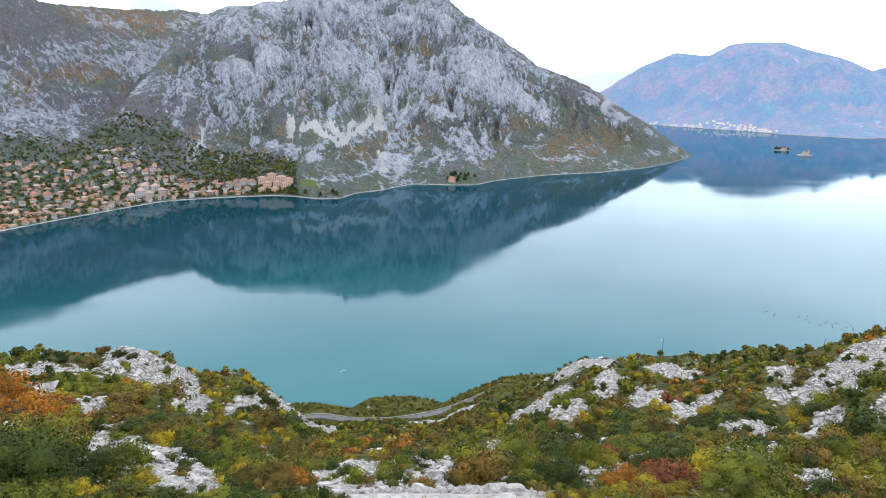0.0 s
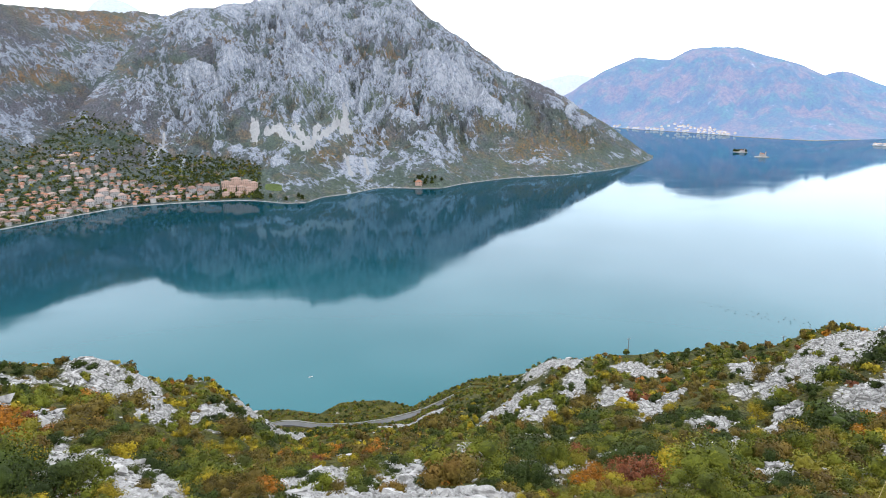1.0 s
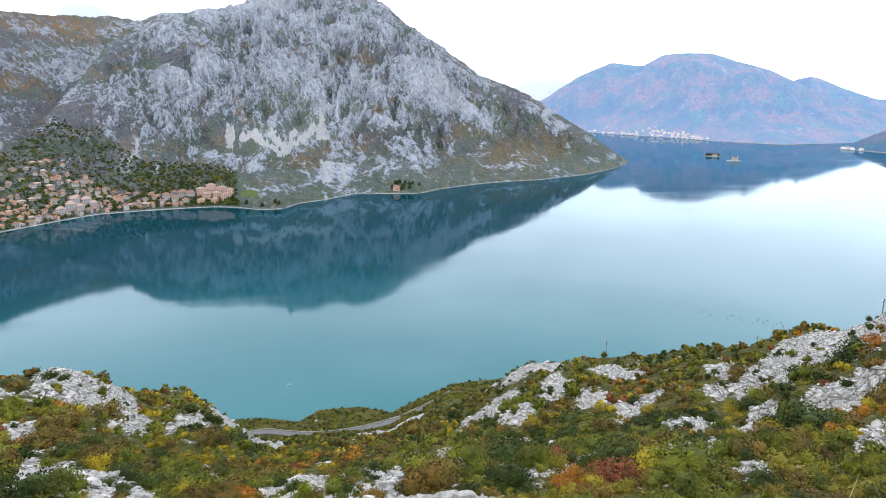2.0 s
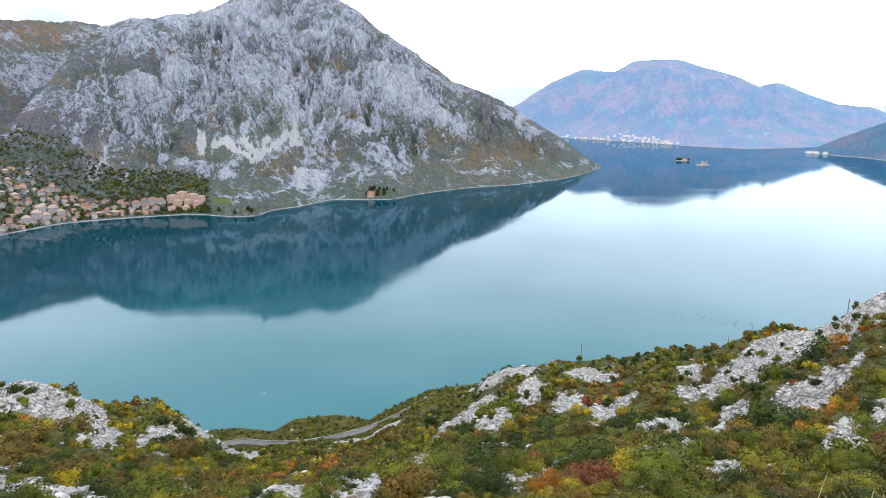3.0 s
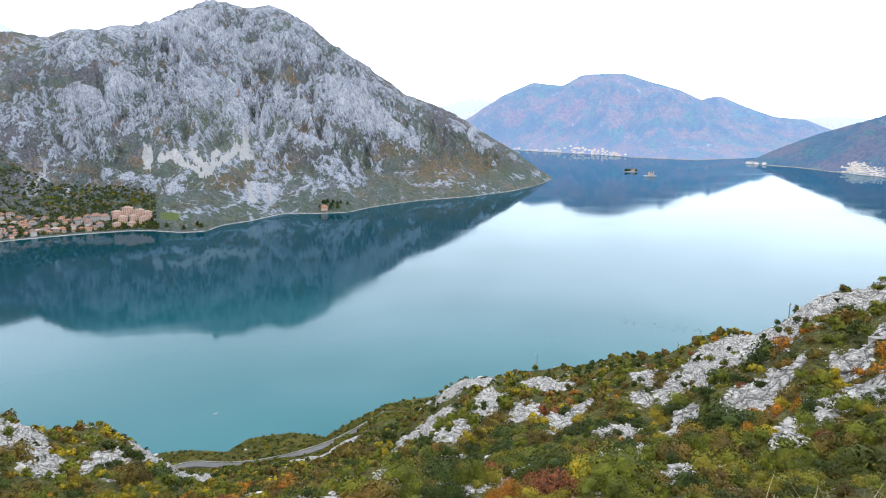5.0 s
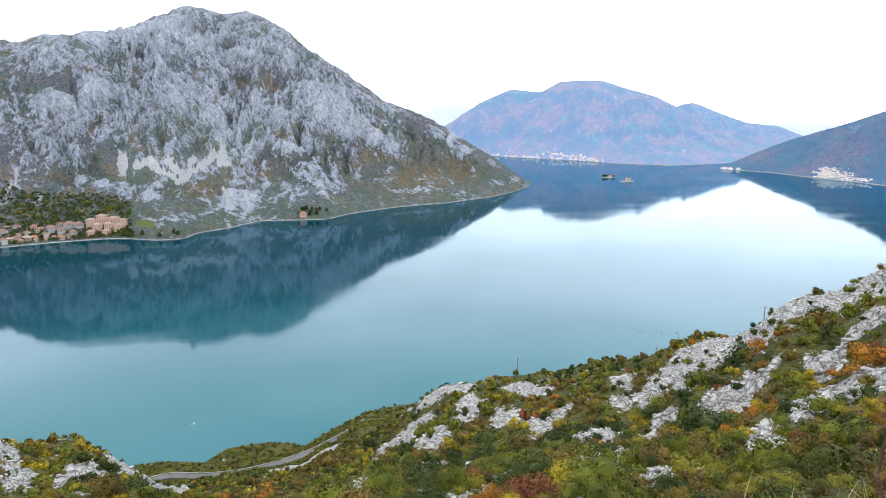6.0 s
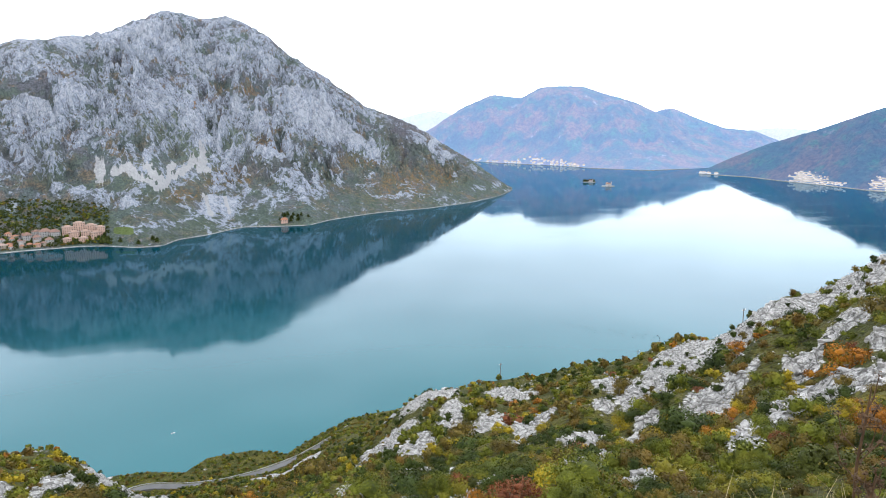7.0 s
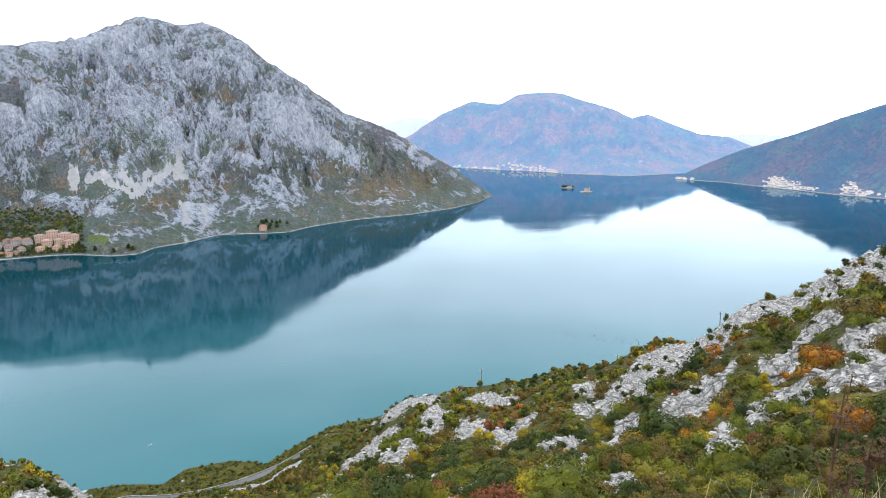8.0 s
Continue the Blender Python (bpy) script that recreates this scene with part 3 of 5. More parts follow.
FALL = {
    -60: [.48, .44, .36, .31, .34, .40, .46, .50],
    -38: [.555, .49, .41, .355, .39, .45, .50, .53],
    -29: [.615, .525, .452, .367, .42, .48, .525, .535],
    -20: [.665, .60, .525, .465, .440, .495, .53, .515],
    -11: [.695, .645, .605, .578, .565, .560, .5535, .512],
    -1: [.705, .648, .605, .590, .576, .562, .5535, .511],
    2: [.705, .647, .60, .578, .560, .542, .526, .506],
    6: [.705, .645, .590, .56, .530, .503, .495, .482],
    13.8: [.70, .63, .545, .475, .432, .445, .48, .495],
    20.7: [.66, .59, .515, .455, .413, .425, .46, .49],
    30.4: [.62, .545, .468, .40, .367, .40, .45, .47],
    37.5: [.575, .50, .415, .338, .316, .365, .42, .46],
    44.5: [.54, .44, .32, .238, .27, .33, .40, .44],
    52: [.485, .36, .212, .163, .22, .29, .37, .42],
    66: [.40, .22, .06, .05, .14, .24, .33, .40],
    90: [.25, .05, -.12, -.05, .08, .20, .30, .38],
}
fall_az = np.array(list(FALL))
fall_in = np.array(list(FALL.values()))


def base_height(az, r):
    """Ground level of the near hillside, before its small relief."""
    lr, ls = np.log(np.maximum(r, 16.0)), np.log(np.array(STEPS, float))
    k = np.clip(np.searchsorted(ls, lr) - 1, 0, len(ls) - 2)
    t = np.clip((lr - ls[k]) / (ls[k + 1] - ls[k]), 0, 1)
    a = np.clip(az, fall_az[0], fall_az[-1])
    j = np.clip(np.searchsorted(fall_az, a) - 1, 0, len(fall_az) - 2)
    u = (a - fall_az[j]) / (fall_az[j + 1] - fall_az[j])
    u = u * u * (3 - 2 * u)
    lo = fall_in[j, k] * (1 - u) + fall_in[j + 1, k] * u
    hi = fall_in[j, k + 1] * (1 - u) + fall_in[j + 1, k + 1] * u
    z = EYE - r * (lo * (1 - t) + hi * t)
    shore = np.interp(az, [-60, -30, -12, -9, -7, -3, 0, 3, 8, 20, 40, 90], [420, 400, 372, 362, 374, 374, 364, 384, 404, 440, 470, 520])
    edge = np.clip((shore - r) / 16, 0, 1)
    z = np.where(r > 375, EYE - 375 * (fall_in[j, -1] * (1 - u) + fall_in[j + 1, -1] * u), z)
    z = np.maximum(z, 1.2) * edge**0.6
    return np.where(r > shore, -0.3 - 0.03 * (r - shore), z)


# bare limestone: bearing, distance, half width (degrees), half depth (as a share of the distance)
BARE = [
    (-34.0, 95, 1.9, 0.09), (-27.8, 103, 2.0, 0.12), (-27.0, 88, 1.8, 0.14), (-23.8, 96, 1.0, 0.21), (-34.6, 69, 1.0, 0.11), (-23.2, 77, 1.8, 0.15), (-31.4, 60, 1.2, 0.11), (-20.1, 79, 1.0, 0.09), (-18.1, 90, 1.7, 0.09), (-15.7, 167, 0.8, 0.30),
    (-30.9, 31, 1.2, 0.18), (-29.5, 26, 2.6, 0.22), (-24.6, 23, 2.8, 0.28), (-16.8, 36, 1.3, 0.15), (-13.1, 165, 1.8, 0.24), (-11.4, 187, 0.9, 0.30), (-0.4, 272, 2.2, 0.09), (2.6, 290, 0.7, 0.05), (-8.6, 36, 2.3, 0.24), (-10.4, 24, 2.2, 0.30),
]
SLABS = [
    (-7.3, 20, 2.5, 0.22), (-2.4, 21, 2.6, 0.19), (-1.1, 26, 1.5, 0.16), (6.7, 36, 1.7, 0.24), (5.4, 44, 1.4, 0.14), (10.6, 215, 1.3, 0.08), (12.5, 160, 1.6, 0.12), (9.6, 117, 2.6, 0.12), (12.1, 75, 1.5, 0.15), (14.6, 170, 1.4, 0.14),
    (15.8, 120, 1.0, 0.15), (20.7, 147, 1.5, 0.09), (22.1, 127, 1.5, 0.08), (19.1, 88, 1.8, 0.12), (15.4, 101, 1.0, 0.10), (22.8, 76, 1.1, 0.09), (24.6, 83, 0.8, 0.09), (21.8, 59, 1.8, 0.08), (28.3, 52, 2.0, 0.09), (28.2, 32, 1.5, 0.22), (0.5, 16.8, 9.5, 0.10),
]
OUTCROPS = [
    (30.3, 40, 0.8, 0.08), (29.8, 82, 1.0, 0.09), (30.4, 106, 1.3, 0.08), (32.9, 88, 1.6, 0.15), (35.3, 113, 1.7, 0.16), (34.5, 91, 1.7, 0.12), (35.9, 80, 0.9, 0.11), (33.0, 49, 1.2, 0.08), (33.7, 57, 0.9, 0.07), (30.1, 21, 1.9, 0.11),
    (33.4, 21, 2.8, 0.12), (36.9, 112, 1.9, 0.17), (39.2, 132, 1.7, 0.24), (41.3, 110, 1.7, 0.15), (43.4, 101, 1.6, 0.12), (45.6, 106, 1.4, 0.10), (50.5, 101, 1.8, 0.19), (49.8, 92, 1.3, 0.12), (47.3, 111, 1.5, 0.08), (53.5, 95, 2.0, 0.16),
]
LEDGES = [
    (48.4, 67, 1.5, 0.09), (51.6, 51, 1.6, 0.09), (45.6, 58, 1.3, 0.11), (39.3, 54, 2.2, 0.14), (42.2, 29, 1.2, 0.18), (44.1, 34, 1.3, 0.14), (45.9, 40, 1.3, 0.12), (48.0, 39, 1.4, 0.11), (50.1, 38, 1.4, 0.09), (52.0, 40, 1.4, 0.11), (54.5, 41, 1.8, 0.11), (41.0, 62, 1.4, 0.09),
]


def bareness(az, r):
    x, y = r * np.sin(np.radians(az)), r * np.cos(np.radians(az))
    best = np.zeros_like(az)
    for b_az, b_r, b_w, b_d in BARE + SLABS + OUTCROPS + LEDGES:
        best = np.maximum(best, 1.2 * np.exp(-((((az - b_az) / (1.22 * b_w)) ** 2 + (np.log(np.maximum(r, 1) / b_r) / (1.22 * b_d)) ** 2) ** 2)))
    mottled = rough(x / 14, y / 14, 3, 80) * 0.36 + rough(x / 4, y / 4, 2, 85) * 0.24
    return best * 0.95 + mottled + 0.02


# the coast road below: bearings with its distance, and with its level
ROAD_LINE = ([-19, -15.9, -12.3, -9.1, -5.9, -2.5, 0.9, 3.1, 5.0, 6.0], [318, 329, 334, 323.5, 320.7, 324.3, 333, 345.5, 357, 366])
ROAD_LEVEL = ([-20, -13, -9, -2, 1, 5, 9], [11.5, 12.0, 12.2, 12.0, 12.0, 12.0, 12.0])


def hillside(az, r):
    x, y = r * np.sin(np.radians(az)), r * np.cos(np.radians(az))
    rock = bareness(az, r)
    z = base_height(az, r)
    size = np.clip(r / 60, 0.25, 1.0)
    relief = rough(x / 16, y / 16, 3, 90) * 1.5 * size
    blocks = (crest(x / 3.2, y / 3.2, 3, 95) - 0.5) * 1.3 * size * np.clip(rock * 1.6, 0, 1)
    # ledges of the tilted beds
    bed = (0.97 * y - 0.24 * x + 0.9 * z) / 2.6 + 0.8 * rough(x / 9, y / 9, 3, 93)
    blocks = blocks + (bed - np.floor(bed) - 0.5) * 0.9 * size * np.clip(rock * 1.6, 0, 1)
    land = np.clip((z - 3) / 15, 0, 1) * np.clip((r - 16) / 8, 0, 1)
    z = z + (relief + blocks) * land
    # a shelf for the coast road
    shelf = np.interp(az, *ROAD_LINE)
    on = np.clip(1 - (np.abs(r - shelf) - 3.4) / 3.0, 0, 1) * (az > -19) * (az < 4.5)
    z = z * (1 - on) + (np.interp(az, *ROAD_LEVEL) - 0.1) * on
    # the flat verge on which the eye stands
    lip = np.interp(az, [-90, 24, 43, 52, 90], [2.2, 2.2, 2.95, 3.5, 4.2])
    verge = EYE - 1.7 + 0.05 * rough(x * 1.2, y * 1.2, 3, 99) + 0.02 * rough(x * 9, y * 9, 2, 98)
    # past its lip the bank drops away steeply
    steep = np.interp(az, fall_az, fall_in[:, 0]) + 0.16 * (1 - np.clip(r / 16, 0, 1) ** 2)
    bank = EYE - r * steep + 0.25 * rough(x / 1.5, y / 1.5, 3, 97)
    off = np.clip((r - lip) / 0.35, 0, 1)
    off = off * off * (3 - 2 * off)
    z = np.where(r < 16, verge * (1 - off) + bank * off, z)
    return x, y, z, rock


h_az = np.concatenate([np.linspace(-90, -41, 50)[:-1], np.linspace(-41, 56, 370), np.linspace(56, 90, 36)[1:]])
h_r = np.concatenate([np.linspace(0.0, 8, 40)[:-1], np.geomspace(8, 300, 260)[:-1], np.linspace(300, 440, 70)[:-1], np.linspace(440, 540, 12)])
HA, HR = np.meshgrid(h_az, h_r, indexing="ij")
HX, HY, HZ, HROCK = hillside(HA, HR)
# a terrace of crushed limestone below the bank, and the pale verge
GRAVEL = np.exp(-((HA - 1) / 15) ** 6) * np.exp(-((HR - 15.2) / 2.6) ** 6) + np.clip(1.4 - HR / 2.9 + 0.35 * rough(HX * 1.3, HY * 1.3, 3, 66), 0, 0.75) * (HR < 4.5)
thing("ground", sheet_mesh("ground", np.stack([HX, HY, HZ], -1), rock=HROCK, gravel=GRAVEL), HILL,
             "steep limestone hillside with dry grass and scrub", "hillside", kind="structure")
# the same slope goes on uphill behind the eye
b_az = np.linspace(90, 270, 60)
b_r = np.concatenate([[0.0], np.geomspace(1, 520, 44)])
BA, BR = np.meshgrid(b_az, b_r, indexing="ij")
BX, BY = BR * np.sin(np.radians(BA)), BR * np.cos(np.radians(BA))
ends = np.stack([np.interp(b_r, h_r, HZ[-1]), np.interp(b_r, h_r, HZ[0])])
share = ((BA - 90) / 180)
BZ = ends[0][None] * (1 - share) + ends[1][None] * share + np.sin(share * np.pi) * (BR * 0.52 + rough(BX / 30, BY / 30, 3, 91) * np.clip(BR / 40, 0, 3))
thing("ground", sheet_mesh("ground_behind", np.stack([BX, BY, BZ], -1)[:, ::1], rock=rough(BX / 20, BY / 20, 3, 92)), HILL,
      "steep limestone hillside rising behind the verge", "hillside", kind="structure")


# ---- plants ----
rng = np.random.default_rng(7)


def unit(v):
    return v / np.maximum(np.linalg.norm(v, axis=-1, keepdims=True), 1e-9)


def leaf_quads(points, outward, size, gen, droop=0.0):
    """One small pointed leaf at each point, turned mostly outward and up, shaded softly as part of its crown."""
    n = len(points)
    normal = unit(outward * 1.0 + gen.normal(size=(n, 3)) * 0.75 + np.array([0, 0, 0.3]))
    along_leaf = unit(np.cross(normal, gen.normal(size=(n, 3))))
    side = np.cross(normal, along_leaf)
    s = (size * gen.uniform(0.65, 1.35, n))[:, None]
    base = points - along_leaf * s * 0.6
    tip = points + along_leaf * s * 0.6 - np.array([0, 0, 1.0]) * s * droop
    verts = np.stack([base + side * s * 0.42, tip, base - side * s * 0.42], 1)
    shade = unit(outward + normal * 1.2 + np.array([0, 0, 0.15]))
    face = np.cross(verts[:, 1] - verts[:, 0], verts[:, 2] - verts[:, 0])
    wrong = (face * shade).sum(1) < 0
    verts[wrong] = verts[wrong][:, ::-1]
    return verts.reshape(-1, 3), np.arange(n * 3).reshape(n, 3), np.repeat(shade, 3, 0)


def ball(detail):
    bm = bmesh.new()
    bmesh.ops.create_icosphere(bm, subdivisions=detail, radius=1.0)
    bmesh.ops.delete(bm, geom=[v for v in bm.verts if v.co.z < -0.6], context="VERTS")
    v, f = np.array([v.co[:] for v in bm.verts]), np.array([[v.index for v in face.verts] for face in bm.faces])
    bm.free()
    return v, f


BALL = {detail: ball(detail) for detail in (1, 2)}


def foliage(gen, width, height, lobes, leaves, leaf, dense=0.85, detail=1, clump=0.0):
    """A crown of uneven lobes: a leafy mass within and small leaves all over it. Arrays, and the ends of its twigs."""
    around = gen.uniform(0, 2 * np.pi, lobes)
    out = np.sqrt(gen.uniform(0.0, 1.0, lobes)) * 0.34
    radius = gen.uniform(0.15, 0.27, lobes)
    centre = np.stack([out * np.cos(around), out * np.sin(around), gen.uniform(0.12, 0.62, lobes) * (1 - 0.9 * out)], -1)
    size = np.array([width, width, height])
    pieces = []
    v, f = BALL[detail]
    for c, q in zip(centre, radius):
        bumpy = 1 + 0.16 * gen.normal(size=(len(v), 1))
        p = (c + v * q * dense * bumpy * np.array([1, 1, 1.15])) * size
        p[:, 2] = np.maximum(p[:, 2], 0.0)
        pieces.append((p, f, unit(v + 0.5 * unit(c + 1e-6) + np.array([0, 0, 0.2]))))
    which = gen.choice(lobes, leaves, p=radius**2 / (radius**2).sum())
    if clump:
        tips = unit(gen.normal(size=(lobes, 26, 3)) + np.array([0, 0, 0.3]))
        way = unit(tips[which, gen.integers(0, 26, leaves)] + gen.normal(size=(leaves, 3)) * clump)
    else:
        way = unit(gen.normal(size=(leaves, 3)) + np.array([0, 0, 0.35]))
    p = centre[which] + way * (radius[which] * gen.uniform(0.66, 1.2, leaves))[:, None]
    inside = (np.linalg.norm(p[:, None] - centre[None], axis=2) < 0.62 * radius[None]).any(1)
    p, way = p[~inside], way[~inside]
    ends = p[gen.integers(0, len(p), 60)] * size
    p = p * size
    p[:, 2] = np.maximum(p[:, 2], 0.02)
    pieces.append(leaf_quads(p, way, leaf, gen, 0.1))
    return joined(pieces), ends


def limbs(gen, ends, width, count, girth):
    """Tapered stems that fork from the ground up into the crown."""
    pieces = []
    for k in range(count):
        end = ends[gen.integers(0, len(ends))] * gen.uniform(0.75, 0.98)
        start = np.array([gen.normal() * 0.06 * width, gen.normal() * 0.06 * width, -0.25])
        bend = (start + end) / 2 + gen.normal(size=3) * 0.07 * width
        bend[2] = max(bend[2], 0.15)
        g = girth * gen.uniform(0.6, 1.1)
        pieces.append(tube([start, start * 0.6 + bend * 0.4, bend, end], [g, g * 0.8, g * 0.55, g * 0.15], 5))
        for _ in range(2):
            twig = ends[gen.integers(0, len(ends))]
            if np.linalg.norm(twig - bend) < 0.45 * width:
                pieces.append(tube([bend, (bend + twig) / 2 + gen.normal(size=3) * 0.03, twig], [g * 0.45, g * 0.3, g * 0.08], 4))
    return fast_mesh("trunk", *joined(pieces))


def shrub(name, colour, seed, width, height, lobes, leaves, leaf, label, stems=6, dense=0.85):
    gen = np.random.default_rng(seed)
    base = tagged(new(name), label, "shrub", "shrubs on the hillside")
    crown, ends = foliage(gen, width, height, lobes, leaves, leaf, dense, 2, 0.35)
    part("trunk", limbs(gen, ends, width, stems, 0.018 * width), BARK, base)
    part("crown", fast_mesh("crown", *crown), LEAVES[colour], base)
    return base


LOOKS = {
    "dark_green": "dense dark green evergreen shrub among limestone rocks",
    "green": "leafy mid-green shrub on the stony hillside",
    "olive": "olive-brown shrub thinning in autumn on the hillside",
    "yellow": "yellow-green autumn shrub on the stony hillside",
    "orange": "orange autumn shrub with thin leaves on the hillside",
    "rust": "rust-red autumn shrub on the stony hillside",
}
# shrubs that stand out: bearing, distance, width
SHRUBS = {
    "dark_green": [
        (-24.7, 30.3, 3), (-21.4, 48.8, 2.2), (-33.5, 20, 3.3), (-37.5, 17.5, 2.6), (-28.4, 82.3, 3.9), (9.8, 22.7, 2), (8.7, 113.1, 3.6), (6.1, 162.4, 6.4),
        (1.7, 120.7, 5.4), (34.1, 82.8, 3.1), (29, 40.3, 1.2), (37.4, 37.7, 2.7), (34.5, 100.9, 2.1), (33.5, 20.9, 2.7), (48.9, 63.4, 4), (44.9, 92.1, 4.1),
        (46.8, 108.5, 6.3), (48.7, 92.3, 3), (51.3, 111, 3.5), (43, 111.3, 2.6), (36.9, 37.6, 2.9), (39.7, 88.4, 4.1), (12.5, 19.5, 2.2),
    ],
    "green": [
        (-20.3, 25.8, 2.5), (-36.8, 24, 3.8), (-4.9, 23.1, 2), (14.4, 26.7, 2.3), (27.2, 16.1, 1.4), (40.5, 53.6, 2.6), (46.4, 21.3, 2.1), (43.2, 19.7, 1.2),
        (51.3, 54.4, 2.9), (-14, 30, 2.2), (7.5, 28, 2.6),
    ],
    "yellow": [
        (-17.4, 43.4, 1.6), (-28.3, 32.2, 2.4), (-27.7, 18.4, 1.1), (1.2, 41.8, 2.1), (-9.3, 48, 2.1), (-3.8, 93.3, 5.2), (14.4, 77.5, 2), (16.5, 45.4, 2.7),
        (23.3, 39.7, 2.3), (19, 36.9, 2.1), (28.6, 49.6, 4.3), (31.4, 59, 3.3), (36, 53.5, 1.8), (50.1, 27.1, 2.5), (35.8, 55.8, 1.6), (28.3, 55.3, 3.1),
        (31.5, 63.4, 2.8), (49.2, 21, 1.8),
    ],
    "orange": [
        (-34.3, 36.4, 3.6), (-36.6, 46, 3.8), (-15.1, 19.1, 1.7), (-28.5, 73.5, 3.8), (3.6, 20.9, 1.8), (18, 18.5, 1.5), (25.9, 30.5, 1.5), (25.1, 63.9, 1.4),
        (23.5, 95.9, 2), (48.5, 44.8, 3.3), (51.3, 24.7, 2), (41.1, 77, 2.8), (52.8, 18.5, 2.2), (49.6, 30, 2.4), (52.6, 6.6, 1.0), (54.8, 7.5, 1.3),
    ],
    "olive": [
        (-19, 18, 1.4), (-30.7, 66.3, 2.2), (-32.6, 101.7, 3.8), (-31.2, 104.6, 3.9), (-31.9, 82, 3.1), (-25.5, 77.8, 3.7), (-0.9, 30.8, 2), (3, 100.8, 5.6),
        (9.5, 50.8, 4.6), (31.7, 87.9, 4.8), (17, 74.6, 3.7), (27.5, 39.7, 1.3), (39.2, 18.3, 1.5), (47.9, 39.7, 3.9), (50.5, 60.1, 3.2), (46, 79.6, 3.6),
        (37.5, 75.9, 3.5), (31.4, 95.4, 3.6), (52.5, 44.7, 2.4), (44.7, 44.1, 2.5), (43.6, 33.1, 1.9),
    ],
    "rust": [
        (-30.5, 21.7, 0.7), (22.8, 18.5, 2.3), (38, 66.6, 2), (44.7, 26.2, 1.3), (20.8, 21, 2.4), (53.8, 5.2, 0.9), (55.6, 5.6, 1.2),
    ],
}


def ground_at(az, r):
    return [float(v[0]) for v in hillside(np.array([float(az)]), np.array([float(r)]))[:3]]


SHAPES = {}
for tone, colour in enumerate(LOOKS):
    thin = colour in ("orange", "rust")
    for reach, (lobes, leaves, leaf) in {"near": (12, 5000, 0.073), "mid": (8, 1700, 0.112)}.items():
        SHAPES[colour, reach] = [
            shrub("shrub", colour, 1000 + 50 * tone + 7 * k + len(reach), 3.0, 2.5 if k % 2 else 2.0, lobes + k, leaves, leaf, LOOKS[colour], 9 if thin else 6, 0.3 if thin else 0.46)
            for k in range(3)]
first_use = set()


def plant(colour, az, r, width, lift=1.0):
    shapes = SHAPES[colour, "near" if r < 32 else "mid"]
    ob = shapes[rng.integers(0, len(shapes))]
    x, y, z = ground_at(az, r)
    s = width / 3.0
    m = pose(x, y, z - 0.06 * width, rng.normal() * 4, rng.normal() * 4, rng.uniform(0, 360)) @ Matrix.Diagonal((s, s, s * lift * rng.uniform(0.85, 1.15), 1))
    if ob.name in first_use:
        copy_thing(ob, m)
    else:
        first_use.add(ob.name)
        ob.matrix_basis = m


taken = []
for colour, rows in SHRUBS.items():
    for az, r, width in rows:
        if float(bareness(np.array([float(az)]), np.array([float(r)]))[0]) > 0.75:
            continue
        plant(colour, az, r, width * (0.8 if az > 38 and r < 60 else 1.0))
        taken.append((r * math.sin(radians(az)), r * math.cos(radians(az)), width))


def tone_at(x, y, gen):
    """The colours gather in drifts."""
    drift = 0.8 * float(field(np.array([x / 20.0]), np.array([y / 20.0]), 61)[0]) + gen.normal() * 0.40 - 0.06
    if drift < -0.42:
        return "dark_green"
    if drift < 0.10:
        return "green"
    if drift < 0.46:
        return "olive"
    if drift < 0.78:
        return "yellow"
    return "orange" if gen.random() < 0.75 else "rust"


# the common scrub between them
planted = 0
for _ in range(6000):
    if planted >= 190:
        break
    az, r = rng.uniform(-41, 56), math.exp(rng.uniform(math.log(17), math.log(80)))
    x, y = r * math.sin(radians(az)), r * math.cos(radians(az))
    if float(bareness(np.array([az]), np.array([r]))[0]) > (0.20 if az < 38 else 0.05):
        continue
    width = rng.uniform(1.2, 2.8) * (0.8 + 0.5 * min(r / 80, 1))
    if any((x - u) ** 2 + (y - v) ** 2 < (0.36 * (width + w)) ** 2 for u, v, w in taken):
        continue
    taken.append((x, y, width))
    plant(tone_at(x, y, rng), az, r, width, 0.9)
    planted += 1
for shapes in SHAPES.values():
    for ob in shapes:
        if ob.name not in first_use:
            for o in (*ob.children, ob):
                bpy.data.objects.remove(o)

# the rest of the scrub, one sheet of plants for each colour: crowns by distance, turned and sized as they grow
BANDS = [(45, 5, 760, 0.052), (75, 4, 370, 0.075), (125, 3, 190, 0.112), (420, 2, 80, 0.175)]
band_rng = np.random.default_rng(17)
CROWNS = [[foliage(band_rng, 1.0, 0.85, lobes, leaves, leaf, 0.66)[0] for _ in range(7)] for _, lobes, leaves, leaf in BANDS]
far_scrub = {colour: [] for colour in LOOKS}
room = collections.defaultdict(list)
for u, v, w in taken:
    room[int(u // 4), int(v // 4)].append((u, v, w))


def grow(colour, x, y, z, r, width, tall):
    """One more crown for the sheet of its colour."""
    band = next(k for k, row in enumerate(BANDS) if r < row[0])
    verts, faces, shade = CROWNS[band][rng.integers(0, 7)]
    a = rng.uniform(0, 2 * math.pi)
    turn_z = np.array([[math.cos(a), math.sin(a), 0], [-math.sin(a), math.cos(a), 0], [0, 0, 1]])
    far_scrub[colour].append((verts @ turn_z * (width, width, width * tall) + (x, y, z - 0.08 * width), faces, shade @ turn_z))


count = 15000
az_all = rng.uniform(-42, 57, count)
r_all = np.where(np.arange(count) % 5 < 2, np.exp(rng.uniform(math.log(18), math.log(120), count)), np.sqrt(rng.uniform(60**2, 235**2, count)))
r_all = np.where(np.arange(count) % 5 == 4, rng.uniform(200, 400, count), r_all)
